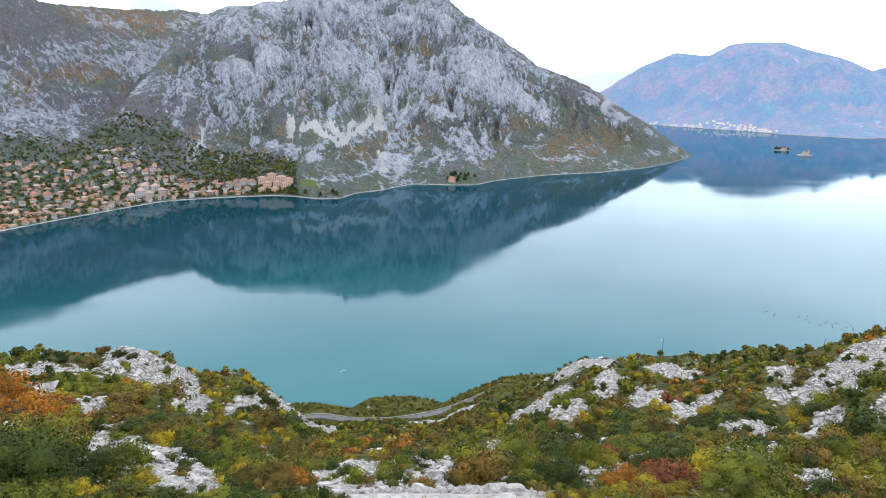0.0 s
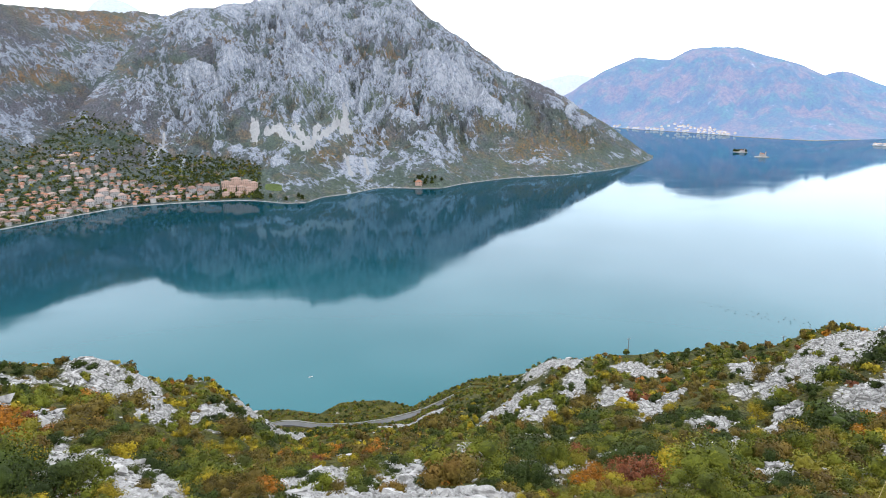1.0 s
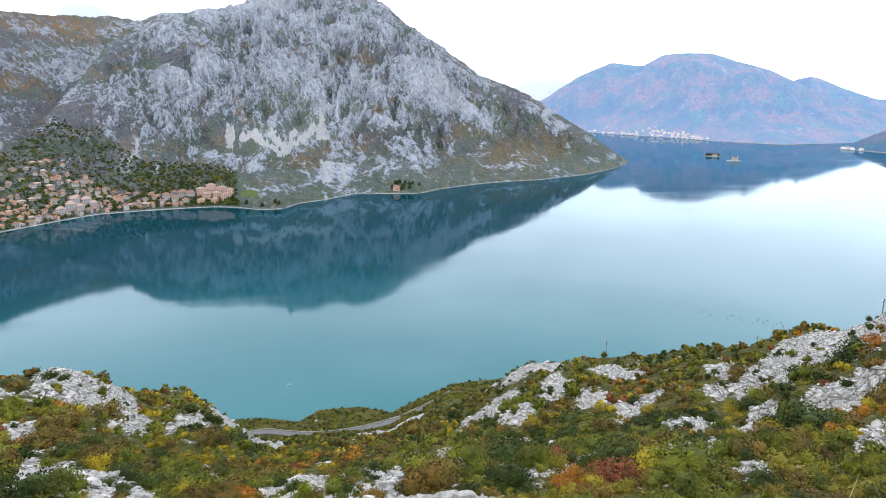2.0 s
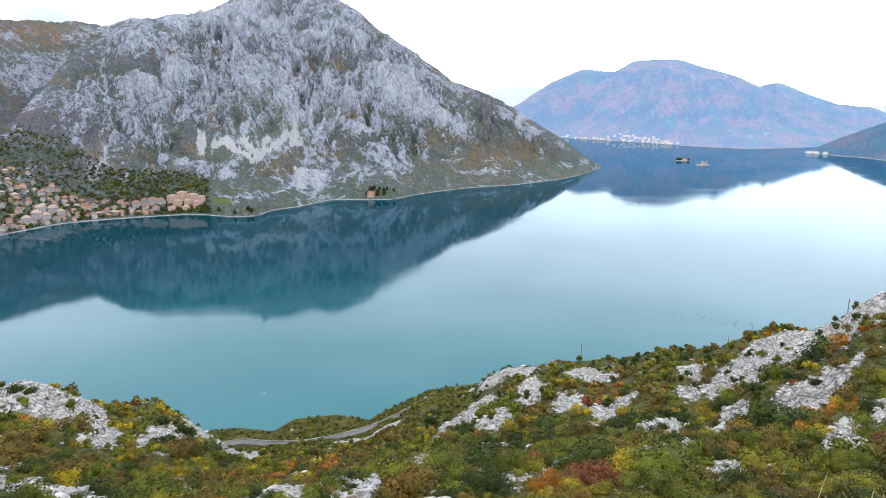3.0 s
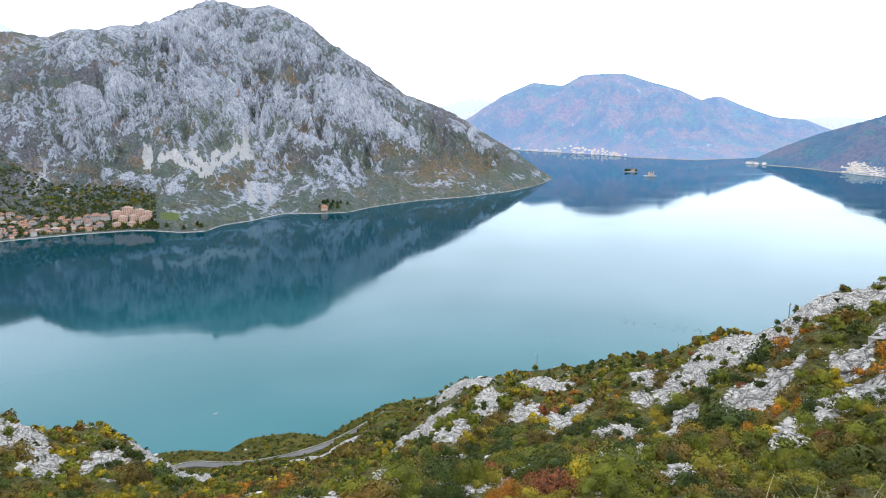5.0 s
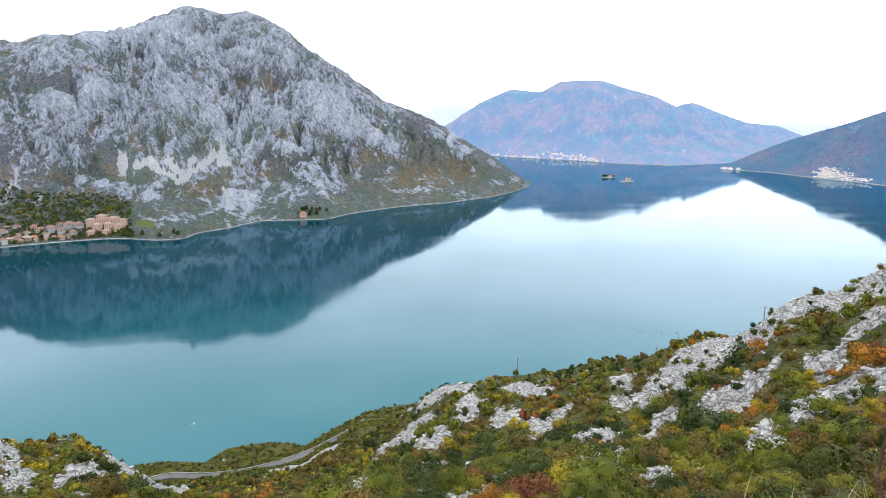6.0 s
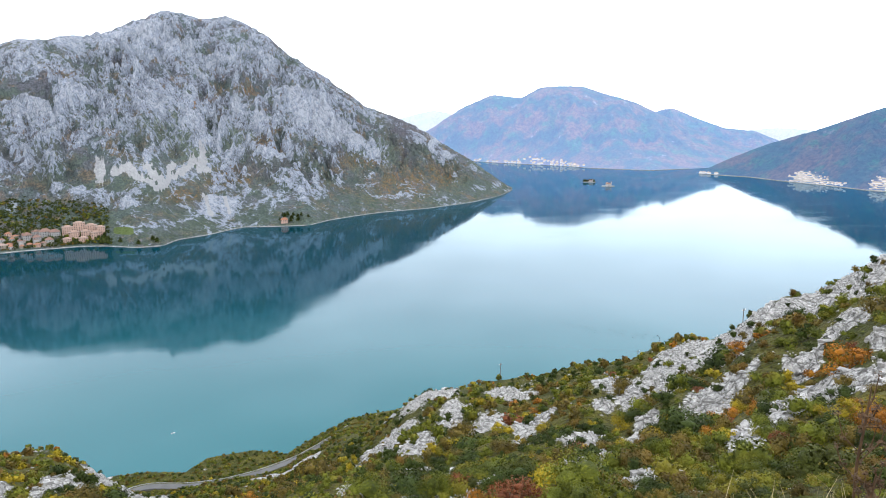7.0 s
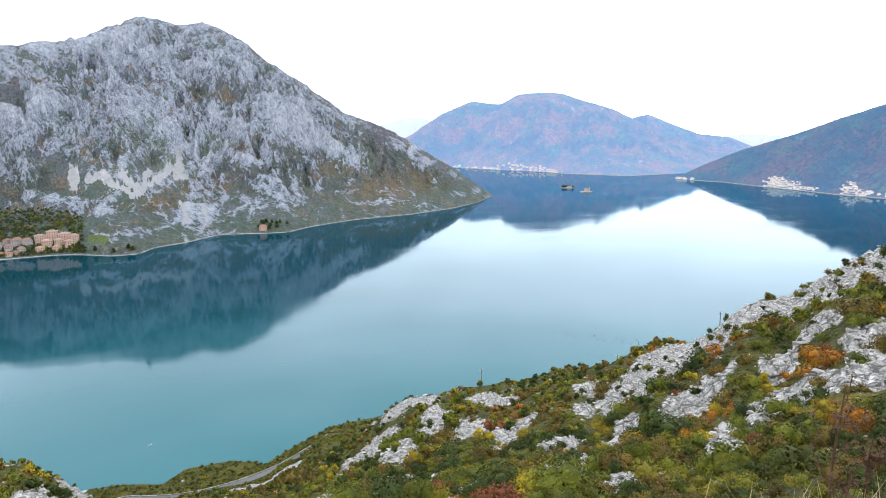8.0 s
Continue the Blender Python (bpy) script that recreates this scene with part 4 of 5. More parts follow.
x_all, y_all, z_all, bare_all = hillside(az_all, r_all)
for az, r, x, y, z, bare in zip(az_all, r_all, x_all, y_all, z_all, bare_all):
    on_rock = bare > 0.22
    if on_rock and rng.random() > 0.13:
        continue
    if z < 1.5 or abs(r - float(np.interp(az, *ROAD_LINE))) < 5.5 and -19 < az < 9:
        continue
    width = (rng.uniform(0.9, 2.3) if r < 60 else rng.uniform(1.3, 3.6)) * (0.75 if on_rock else 1.0)
    cell = (int(x // 4), int(y // 4))
    if any((x - u) ** 2 + (y - v) ** 2 < (0.34 * (width + w)) ** 2 for a in (-1, 0, 1) for b in (-1, 0, 1) for u, v, w in room[cell[0] + a, cell[1] + b]):
        continue
    room[cell].append((x, y, width))
    colour = ("dark_green", "dark_green", "green", "olive")[rng.integers(0, 4)] if on_rock or r > 150 and rng.random() < 0.35 else tone_at(x, y, rng)
    grow(colour, x, y, z, r, width, rng.uniform(0.75, 1.2))
# a thicket between the coast road and the sea
az_all, r_all = rng.uniform(-15, 12, 2400), rng.uniform(285, 395, 2400)
for az, r, x, y, z in zip(az_all, r_all, *hillside(az_all, r_all)[:3]):
    if z > 0.3 and abs(r - float(np.interp(az, *ROAD_LINE))) > 5.5:
        grow(("dark_green", "green", "green", "olive")[rng.integers(0, 4)], x, y, z, r, rng.uniform(1.8, 3.4), 0.75)
# low growth on the bank below the verge
az_all, r_all = rng.uniform(-42, 57, 700), rng.uniform(13.5, 21, 700)
for az, r, x, y, z, bare in zip(az_all, r_all, *hillside(az_all, r_all)):
    width = rng.uniform(0.45, 1.1)
    cell = (int(x // 4), int(y // 4))
    if bare > 0.34 or -9 < az < 10.5 and r < 17.5 or any((x - u) ** 2 + (y - v) ** 2 < (0.3 * (width + w)) ** 2 for a in (-1, 0, 1) for b in (-1, 0, 1) for u, v, w in room[cell[0] + a, cell[1] + b]):
        continue
    room[cell].append((x, y, width))
    grow(tone_at(x, y, rng), x, y, z, r, width, rng.uniform(0.7, 1.1))
for colour, pieces in far_scrub.items():
    if pieces:
        thing("hillside_scrub", fast_mesh("hillside_scrub", *joined(pieces)), LEAVES[colour],
              "low %s scrub covering the lower hillside" % colour.replace("_", " "), "scrub", kind="stuff")

# low herbs and grass between the near shrubs
tufts = {"green": [], "olive": [], "yellow": []}
for colour, count in (("green", 5000), ("olive", 4500), ("yellow", 400)):
    az, r = rng.uniform(-42, 57, count), np.exp(rng.uniform(math.log(12.5), math.log(85), count))
    keep = bareness(az, r) < 0.36
    x, y, z, _ = hillside(az[keep], r[keep])
    n = len(x)
    size = rng.uniform(0.10, 0.32, n) * np.clip(r[keep] / 22, 0.8, 2.6)
    p = np.repeat(np.stack([x, y, z + 0.04], -1), 7, 0) + rng.normal(size=(n * 7, 3)) * np.repeat(size, 7)[:, None] * np.array([1, 1, 0.45])
    tufts[colour].append(leaf_quads(p, np.tile(np.array([[0, 0, 1.0]]), (n * 7, 1)), 0.16 * np.repeat(size, 7) + 0.012, rng))
for colour, pieces in tufts.items():
    thing("low_herbs", fast_mesh("low_herbs", *joined(pieces)), LEAVES[colour], "low %s herbs and heath between the rocks" % colour, "herbs", kind="stuff")

# ---- limestone ----
def rock_mesh(seed, detail=1):
    """An angular weathered block, about one metre across."""
    gen = np.random.default_rng(seed)
    bm = bmesh.new()
    bmesh.ops.create_icosphere(bm, subdivisions=detail, radius=0.5)
    planes = unit(gen.normal(size=(8, 3)))
    cut = gen.uniform(0.14, 0.36, 8)
    shift = Vector(gen.uniform(0, 50, 3))
    for v in bm.verts:
        p = np.array(v.co)
        for n, d in zip(planes, cut):
            over = p @ n - d
            if over > 0:
                p = p - n * over
        p = p + gen.normal(size=3) * (0.006 if detail > 2 else 0.018)
        if detail > 2:
            way = Vector(p).normalized()
            p = p * (1 + 0.28 * noise.noise(way * 2.3 + shift) + 0.12 * noise.noise(way * 6 + shift))
        v.co = p * np.array([1.5, 1.15, 0.95])
    me = bpy.data.meshes.new("rock")
    bm.to_mesh(me)
    bm.free()
    return me


def as_arrays(me):
    v = np.empty(len(me.vertices) * 3, np.float32)
    me.vertices.foreach_get("co", v)
    f = np.array([p.vertices[:] for p in me.polygons])
    return v.reshape(-1, 3), f


FINE_ROCKS = [rock_mesh(500 + k, 3) for k in range(8)]
for me in FINE_ROCKS:
    me.materials.append(STONE)


def shard(seed):
    """A small angular stone with a few flat faces."""
    gen = np.random.default_rng(seed)
    bm = bmesh.new()
    for p in unit(gen.normal(size=(9, 3))) * gen.uniform(0.36, 0.56, (9, 1)):
        bm.verts.new(p)
    hull = bmesh.ops.convex_hull(bm, input=bm.verts)
    bmesh.ops.delete(bm, geom=[v for v in hull["geom_interior"] if isinstance(v, bmesh.types.BMVert)], context="VERTS")
    bmesh.ops.triangulate(bm, faces=bm.faces)
    me = bpy.data.meshes.new("shard")
    bm.to_mesh(me)
    bm.free()
    return as_arrays(me)


COARSE = [shard(540 + k) for k in range(16)]


def turned(v, gen):
    # most lie along the bedding
    a = -0.25 + gen.normal() * 0.4
    t = gen.normal() * 0.35
    c, s, ct, st = math.cos(a), math.sin(a), math.cos(t), math.sin(t)
    return v @ np.array([[1, 0, 0], [0, ct, -st], [0, st, ct]]) @ np.array([[c, -s, 0], [s, c, 0], [0, 0, 1]])


rubble, spots = [], []
near_from, near_to = math.log(16.8), math.log(34)
tries = 0
while tries < 400000 and len(spots) < 38000:
    tries += 400
    az, r = rng.uniform(-41, 56, 400), np.exp(rng.uniform(near_from, near_to if tries % 1600 == 0 else math.log(230), 400))
    bare = bareness(az, r)
    ok = rng.uniform(0, 1, 400) < np.clip((bare - 0.20) * 2.6, 0.008, 1)
    x, y, z, _ = hillside(az[ok], r[ok])
    for px, py, pz, d in zip(x, y, z, r[ok]):
        size = 0.20 * math.exp(0.40 * rng.normal()) * np.interp(d, [15, 40, 135], [0.65, 1.0, 1.9]) * (2.0 if rng.random() < 0.06 else 1.0)
        spots.append((d, px, py, pz, size))
spots.sort()
near_rocks = [spot[1:] for spot in spots if spot[4] > 0.14][:300]
as_things = set(near_rocks)
for d, px, py, pz, size in spots:
    if (px, py, pz, size) not in as_things:
        v, f = COARSE[rng.integers(0, len(COARSE))]
        rubble.append((turned(v * size * rng.uniform((0.9, 0.6, 0.45), (2.3, 1.2, 1.1)), rng) + (px, py, pz + 0.02 * size), f))
rubble_mesh = fast_mesh("limestone_rubble", *joined(rubble))
rubble_mesh.polygons.foreach_set("use_smooth", np.zeros(len(rubble_mesh.polygons), bool))
field_of_stone = thing("limestone_rubble", rubble_mesh, STONE, "pale grey limestone rubble strewn over the hillside", "rubble", kind="stuff")
for px, py, pz, size in near_rocks:
    me = FINE_ROCKS[rng.integers(0, len(FINE_ROCKS))]
    ob = new("stone", me)
    ob.parent = field_of_stone
    ob.matrix_basis = pose(px, py, pz + 0.1 * size, rng.normal() * 18, rng.normal() * 18, rng.uniform(0, 360)) @ Matrix.Diagonal((size * rng.uniform(0.8, 1.4), size * rng.uniform(0.8, 1.3), size * rng.uniform(0.7, 1.2), 1))


# ---- shore road, town, villages, islands ----
PLASTERS = [worn("white_plaster", (0.27, 0.265, 0.26), (0.17, 0.16, 0.155), 4.0), worn("cream_plaster", (0.22, 0.19, 0.155), (0.14, 0.12, 0.10), 4.0),
            worn("pink_plaster", (0.36, 0.245, 0.195), (0.26, 0.18, 0.145), 4.0), worn("stone_wall", (0.27, 0.255, 0.24), (0.18, 0.17, 0.155), 3.0)]
TILES = [worn("orange_roof_tiles", (0.22, 0.10, 0.06), (0.14, 0.075, 0.052), 3.0), worn("brown_roof_tiles", (0.145, 0.085, 0.066), (0.10, 0.065, 0.055), 3.0),
         worn("pale_roof", (0.24, 0.175, 0.15), (0.17, 0.13, 0.115), 3.0)]
PANE = worn("dark_window_glass", (0.02, 0.024, 0.028), (0.035, 0.038, 0.042), 1.0, 0.15)
QUAY = worn("pale_quay_stone", (0.23, 0.225, 0.215), (0.10, 0.098, 0.092), 14.0)
ASPHALT = worn("worn_asphalt", (0.085, 0.085, 0.085), (0.055, 0.055, 0.055), 6.0)
STEEL = worn("galvanised_steel", (0.42, 0.43, 0.44), (0.30, 0.30, 0.30), 0.8, 0.45, 0.8)
POLE_WOOD = worn("weathered_pole_wood", (0.13, 0.115, 0.10), (0.08, 0.07, 0.06), 0.5)
WHITE_PAINT = worn("white_boat_paint", (0.7, 0.7, 0.7), (0.5, 0.5, 0.5), 1.0, 0.4)


def slope_at(az, r):
    x, y, z, _ = mountain_surface(np.array([float(az)]), np.array([float(r)]))
    return float(x[0]), float(y[0]), float(z[0])


def roof_shape(w, d, h, over=0.5):
    """A hipped roof with eaves, resting at height 0."""
    bm = bmesh.new()
    a, b, g = w / 2 + over, d / 2 + over, max(w - d, 0.6) / 2
    low = [bm.verts.new(p) for p in ((-a, -b, 0), (a, -b, 0), (a, b, 0), (-a, b, 0))]
    eave = [bm.verts.new(p) for p in ((-a, -b, 0.25), (a, -b, 0.25), (a, b, 0.25), (-a, b, 0.25))]
    r0, r1 = bm.verts.new((-g, 0, h)), bm.verts.new((g, 0, h))
    bm.faces.new(low[::-1])
    for k in range(4):
        bm.faces.new((low[k], low[(k + 1) % 4], eave[(k + 1) % 4], eave[k]))
    bm.faces.new((eave[0], eave[1], r1, r0))
    bm.faces.new((eave[2], eave[3], r0, r1))
    bm.faces.new((eave[1], eave[2], r1))
    bm.faces.new((eave[3], eave[0], r0))
    return bm


WINDOW = bpy.data.meshes.new("window")
window_bm = box(1.15, 0.12, 1.5)
window_bm.to_mesh(WINDOW)
window_bm.free()
WINDOW.materials.append(PANE)


def house(w, d, storeys, plaster, tile, label, group, windows=True, flat=False, name="house"):
    """Walls, roof and a window for each bay; its front looks to -y."""
    base = tagged(new(name), label, "house" if "house" in name else name.replace("_", " "), group)
    h = 2.9 * storeys
    part("wall", box(w, d, h + 4.0, (0, 0, h / 2 - 2.0)), plaster, base)
    if flat:
        part("roof", box(w + 0.5, d + 0.5, 0.5, (0, 0, h + 0.25)), tile, base)
        part("parapet", box(w * 0.55, d * 0.5, 1.6, (0, 0.1 * d, h + 1.3)), plaster, base)
    else:
        part("roof", roof_shape(w, d, 0.46 * d + 0.3), tile, base, at=pose(0, 0, h))
    if windows:
        bays = max(2, int(w / 3.2))
        for level in range(storeys):
            for k in range(bays):
                x = (k + 0.5) / bays * w - w / 2
                part("window", WINDOW, PANE, base, at=pose(x, -d / 2 - 0.01, 1.6 + 2.9 * level))
    return base


# the far shore's road on its stone quay
road_az = np.concatenate([np.linspace(-40, -14, 110), np.linspace(-13.9, 21.0, 190)])
road_r, = along(road_az, COAST)
kernel = np.ones(5) / 5
road_r = np.concatenate([road_r[:2], np.convolve(road_r, kernel, "valid"), road_r[-2:]])
section = [(-1.9, -2.0), (-1.7, 0.5), (1.6, 0.65), (1.7, 1.0), (2.0, 1.0), (2.2, -0.5)]
quay = np.stack([np.stack([(road_r + dr) * np.sin(np.radians(road_az)), (road_r + dr) * np.cos(np.radians(road_az)), np.full_like(road_r, dz)], -1) for dr, dz in section], 1)
thing("road", sheet_mesh("road", quay, False), QUAY, "pale stone quay road along the foot of the mountain", "road", kind="structure")

# the town on the shore
KINDS = []
for k, (w, d, n, pl, ti) in enumerate([(11, 9, 2, 0, 0), (12, 10, 2, 1, 1), (10, 9, 1, 1, 0), (14, 9, 2, 3, 1), (10, 8, 2, 2, 0), (12, 9, 1, 3, 2), (13, 9, 3, 0, 1), (15, 10, 2, 1, 2), (11, 9, 1, 2, 0)]):
    wall_word = ("white", "cream", "pink", "grey stone")[pl]
    roof_word = ("orange tiled", "brown tiled", "pale")[ti]
    KINDS.append(house(w, d, n, PLASTERS[pl], TILES[ti], "%s house, %d storeys, %s roof, in shore town" % (wall_word, n, roof_word), "houses of the shore town"))
town_rng = np.random.default_rng(11)
built, free = [], list(range(len(KINDS)))
for _ in range(5000):
    if len(built) >= 285:
        break
    az = town_rng.uniform(-39, -17.6)
    coast = float(along(np.array([az]), COAST)[0][0])
    depth = np.interp(az, [-39, -33, -27, -24, -22, -20, -17.6], [330, 300, 240, 120, 60, 55, 50])
    back = 11 + depth * town_rng.uniform(0, 1) ** 1.7
    x, y, z = slope_at(az, coast + back)
    if z > 85 or any((x - u) ** 2 + (y - v) ** 2 < 8.8**2 for u, v in built):
        continue
    built.append((x, y))
    k = int(town_rng.integers(0, len(KINDS)))
    face = -az + town_rng.normal() * 24 + (90 if town_rng.random() < 0.2 else 0)
    m = pose(x, y, z + 0.4, 0, 0, face) @ Matrix.Diagonal((town_rng.uniform(0.7, 1.1), town_rng.uniform(0.7, 1.05), town_rng.uniform(0.6, 0.9), 1))
    if k in free:
        free.remove(k)
        KINDS[k].matrix_basis = m
    else:
        copy_thing(KINDS[k], m)

# the terraced hotel blocks: bearing, metres from the waterline, width, depth, storeys
HOTEL = [(-15.9, 50, 17, 13, 4), (-15.1, 56, 18, 14, 5), (-14.3, 54, 18, 13, 4), (-13.65, 48, 14, 12, 4), (-15.5, 36, 16, 12, 3), (-14.7, 38, 14, 12, 3), (-14.0, 34, 15, 11, 3),
         (-16.0, 20, 13, 10, 2), (-14.9, 20, 14, 10, 2)]
for az, back, w, d, n in HOTEL:
    x, y, z = slope_at(az, float(along(np.array([az]), COAST)[0][0]) + back)
    ob = house(w, d, n, PLASTERS[2], TILES[2], "pink terraced hotel block of %d storeys by the shore" % n, "hotel blocks", True, True, "hotel_block")
    ob.matrix_basis = pose(x, y, z + 0.3, 0, 0, -az)
for az, back, w, d, n in [(-18.6, 38, 13, 10, 3), (-18.0, 28, 12, 9, 3), (-17.4, 46, 18, 11, 3), (-16.8, 42, 16, 10, 3), (-17.2, 22, 12, 9, 2)]:
    x, y, z = slope_at(az, float(along(np.array([az]), COAST)[0][0]) + back)
    ob = house(w, d, n, PLASTERS[0], TILES[1], "white apartment house of %d storeys beside the hotel" % n, "apartment houses")
    ob.matrix_basis = pose(x, y, z + 0.3, 0, 0, -az + 4)
for az, back, w, d, n in [(-25.6, 34, 15, 10, 4), (-25.0, 26, 14, 10, 3), (-24.5, 42, 16, 10, 4), (-24.0, 30, 13, 9, 3), (-26.3, 28, 14, 9, 3), (-25.3, 52, 15, 10, 4)]:
    x, y, z = slope_at(az, float(along(np.array([az]), COAST)[0][0]) + back)
    ob = house(w, d, n, PLASTERS[0], TILES[2], "white apartment house of %d storeys near the quay" % n, "apartment houses")
    ob.matrix_basis = pose(x, y, z + 0.3, 0, 0, -az + 8)
# a lone villa under the slope
vx, vy, vz = slope_at(0.8, 1326)
villa = house(14, 9, 2, PLASTERS[2], TILES[0], "lone pink villa with an orange roof by the water", "villas")
villa.matrix_basis = pose(vx, vy, max(vz, 2.5), 0, 0, 0)


def conifer(height, seed, label):
    gen = np.random.default_rng(seed)
    base = tagged(new("cypress_tree"), label, "tree", "dark shore trees")
    n = 260
    up = gen.uniform(0.08, 1, n)
    a = gen.uniform(0, 2 * np.pi, n)
    rad = 0.19 * height * (1 - up) ** 0.7 * gen.uniform(0.5, 1.1, n) + 0.02 * height
    p = np.stack([rad * np.cos(a), rad * np.sin(a), up * height], -1)
    part("trunk", fast_mesh("trunk", *tube([(0, 0, -1), (0, 0, 0.4 * height), (0, 0, 0.9 * height)], [0.04 * height, 0.03 * height, 0.008 * height])), BARK, base)
    part("crown", fast_mesh("crown", *leaf_quads(p, unit(p * (1, 1, 0.1)), 0.13 * height, gen, 0.1)), LEAVES["dark_green"], base)
    return base


cypress = [conifer(11, 3, "dark green cypress tree beside the shore road"), conifer(8, 4, "small dark green cypress tree beside the shore road")]
first = [True, True]
tree_rng = np.random.default_rng(5)


def set_cypress(x, y, z, s=1.0):
    k = int(tree_rng.integers(0, 2))
    m = pose(x, y, z, 0, 0, tree_rng.uniform(0, 360)) @ Matrix.Diagonal((s * 1.5, s * 1.5, s, 1))
    if first[k]:
        cypress[k].matrix_basis, first[k] = m, False
    else:
        copy_thing(cypress[k], m)


for _ in range(16):
    x, y, z = slope_at(tree_rng.normal(1.4, 0.9), tree_rng.uniform(1326, 1362))
    set_cypress(x, y, z, tree_rng.uniform(0.7, 1.2))
for az, back in ((-12.3, 20), (-9.6, 18), (-9.9, 26), (-11.0, 14), (-13.2, 22), (-13.4, 34), (-18.3, 28), (-22.6, 20)):
    x, y, z = slope_at(az, float(along(np.array([az]), COAST)[0][0]) + back)
    set_cypress(x, y, z)

# gardens and groves round the houses
groves = {"dark_green": [], "green": [], "olive": []}
for _ in range(4300):
    az = tree_rng.uniform(-40, -13)
    coast = float(along(np.array([az]), COAST)[0][0])
    x, y, z = slope_at(az, coast + 10 + 420 * tree_rng.random() ** 1.3 * np.interp(az, [-40, -26, -20, -13], [1, 0.95, 0.4, 0.3]))
    if any((x - u) ** 2 + (y - v) ** 2 < 5.0**2 for u, v in built):
        continue
    width = tree_rng.uniform(4.5, 11)
    crown, _ = foliage(tree_rng, width, width * 0.85, 2, 40, 0.15 * width, 0.75)
    tone = ("dark_green",) * 10 + ("green", "green", "olive")
    tone = tone[tree_rng.integers(0, 13)]
    groves[tone].append((crown[0] + (x, y, z - 0.3), crown[1], crown[2]))
for tone, pieces in groves.items():
    thing("garden_trees", fast_mesh("garden_trees", *joined(pieces)), LEAVES[tone], "%s garden trees between the houses of the town" % tone.replace("_", " "), "trees", kind="stuff")

# villages across the bay: bearing, distance, spread of bearing, spread of distance, how many, half sizes
# walls and roofs paled in their base colours to make up for missing haze
FAR_PALE = worn("pale_stone_houses", (0.50, 0.50, 0.515), (0.38, 0.38, 0.385), 5.0)
FAR_ROOF = worn("hazed_roof_tiles", (0.33, 0.27, 0.25), (0.26, 0.22, 0.205), 5.0)
far_kinds = [house(11, 9, 2, FAR_PALE, FAR_ROOF, "pale stone house in a village across the bay", "houses across the bay", False, False, "village_house"),
             house(15, 9, 2, FAR_PALE, FAR_ROOF, "long pale house in a village across the bay", "houses across the bay", False, False, "village_house")]
far_first = [True, True]


def far_village(bearings, shore, deep, land, count, gen, s=1.0):
    land_a, land_r, land_z = LEVELS[land]
    for _ in range(count):
        az = gen.uniform(*bearings)
        edge = float(along(np.array([az]), shore)[0][0])
        back = deep * gen.random() ** 1.6
        r = edge + 12 + back
        x, y = r * math.sin(radians(az)), r * math.cos(radians(az))
        i = int(np.argmin(np.abs(land_a[:, 0] - az)))
        m = pose(x, y, max(1.5, float(np.interp(r, land_r[i], land_z[i]))) + 0.5, 0, 0, -az + gen.normal() * 15) @ Matrix.Diagonal((s, s, s * 0.9, 1))
        k = int(gen.integers(0, 2))
        if far_first[k]:
            far_kinds[k].matrix_basis, far_first[k] = m, False
        else:
            copy_thing(far_kinds[k], m)


FAR_SHORE = [(13, 4020), (17.6, 3883), (20.1, 3672), (22.6, 3546), (25.6, 3384), (27.6, 3242), (30, 3164), (32.9, 3101), (36, 3273)]
HEAD_SHORE = [(36.6, 2950), (37, 2911), (40.5, 2790), (43, 2618), (46.2, 2467), (48.5, 2352), (51.7, 2278), (60, 2100)]
village_rng = np.random.default_rng(21)
far_village((17.8, 22), FAR_SHORE, 14, "backdrop_woods", 16, village_rng)
far_village((21.6, 26.6), FAR_SHORE, 70, "backdrop_woods", 46, village_rng)
far_village((26.0, 27.6), FAR_SHORE, 25, "backdrop_woods", 9, village_rng)
far_village((36.7, 38.2), HEAD_SHORE, 10, "backdrop_headland", 6, village_rng)
far_village((46.6, 47.4), HEAD_SHORE, 20, "backdrop_headland", 6, village_rng, 0.6)
far_village((50.2, 51.9), HEAD_SHORE, 25, "backdrop_headland", 16, village_rng, 0.6)
# terrace stone paled for haze like the houses
TERRACE_STONE = worn("pale_terrace_stone", (0.40, 0.375, 0.35), (0.22, 0.21, 0.19), 7.0)


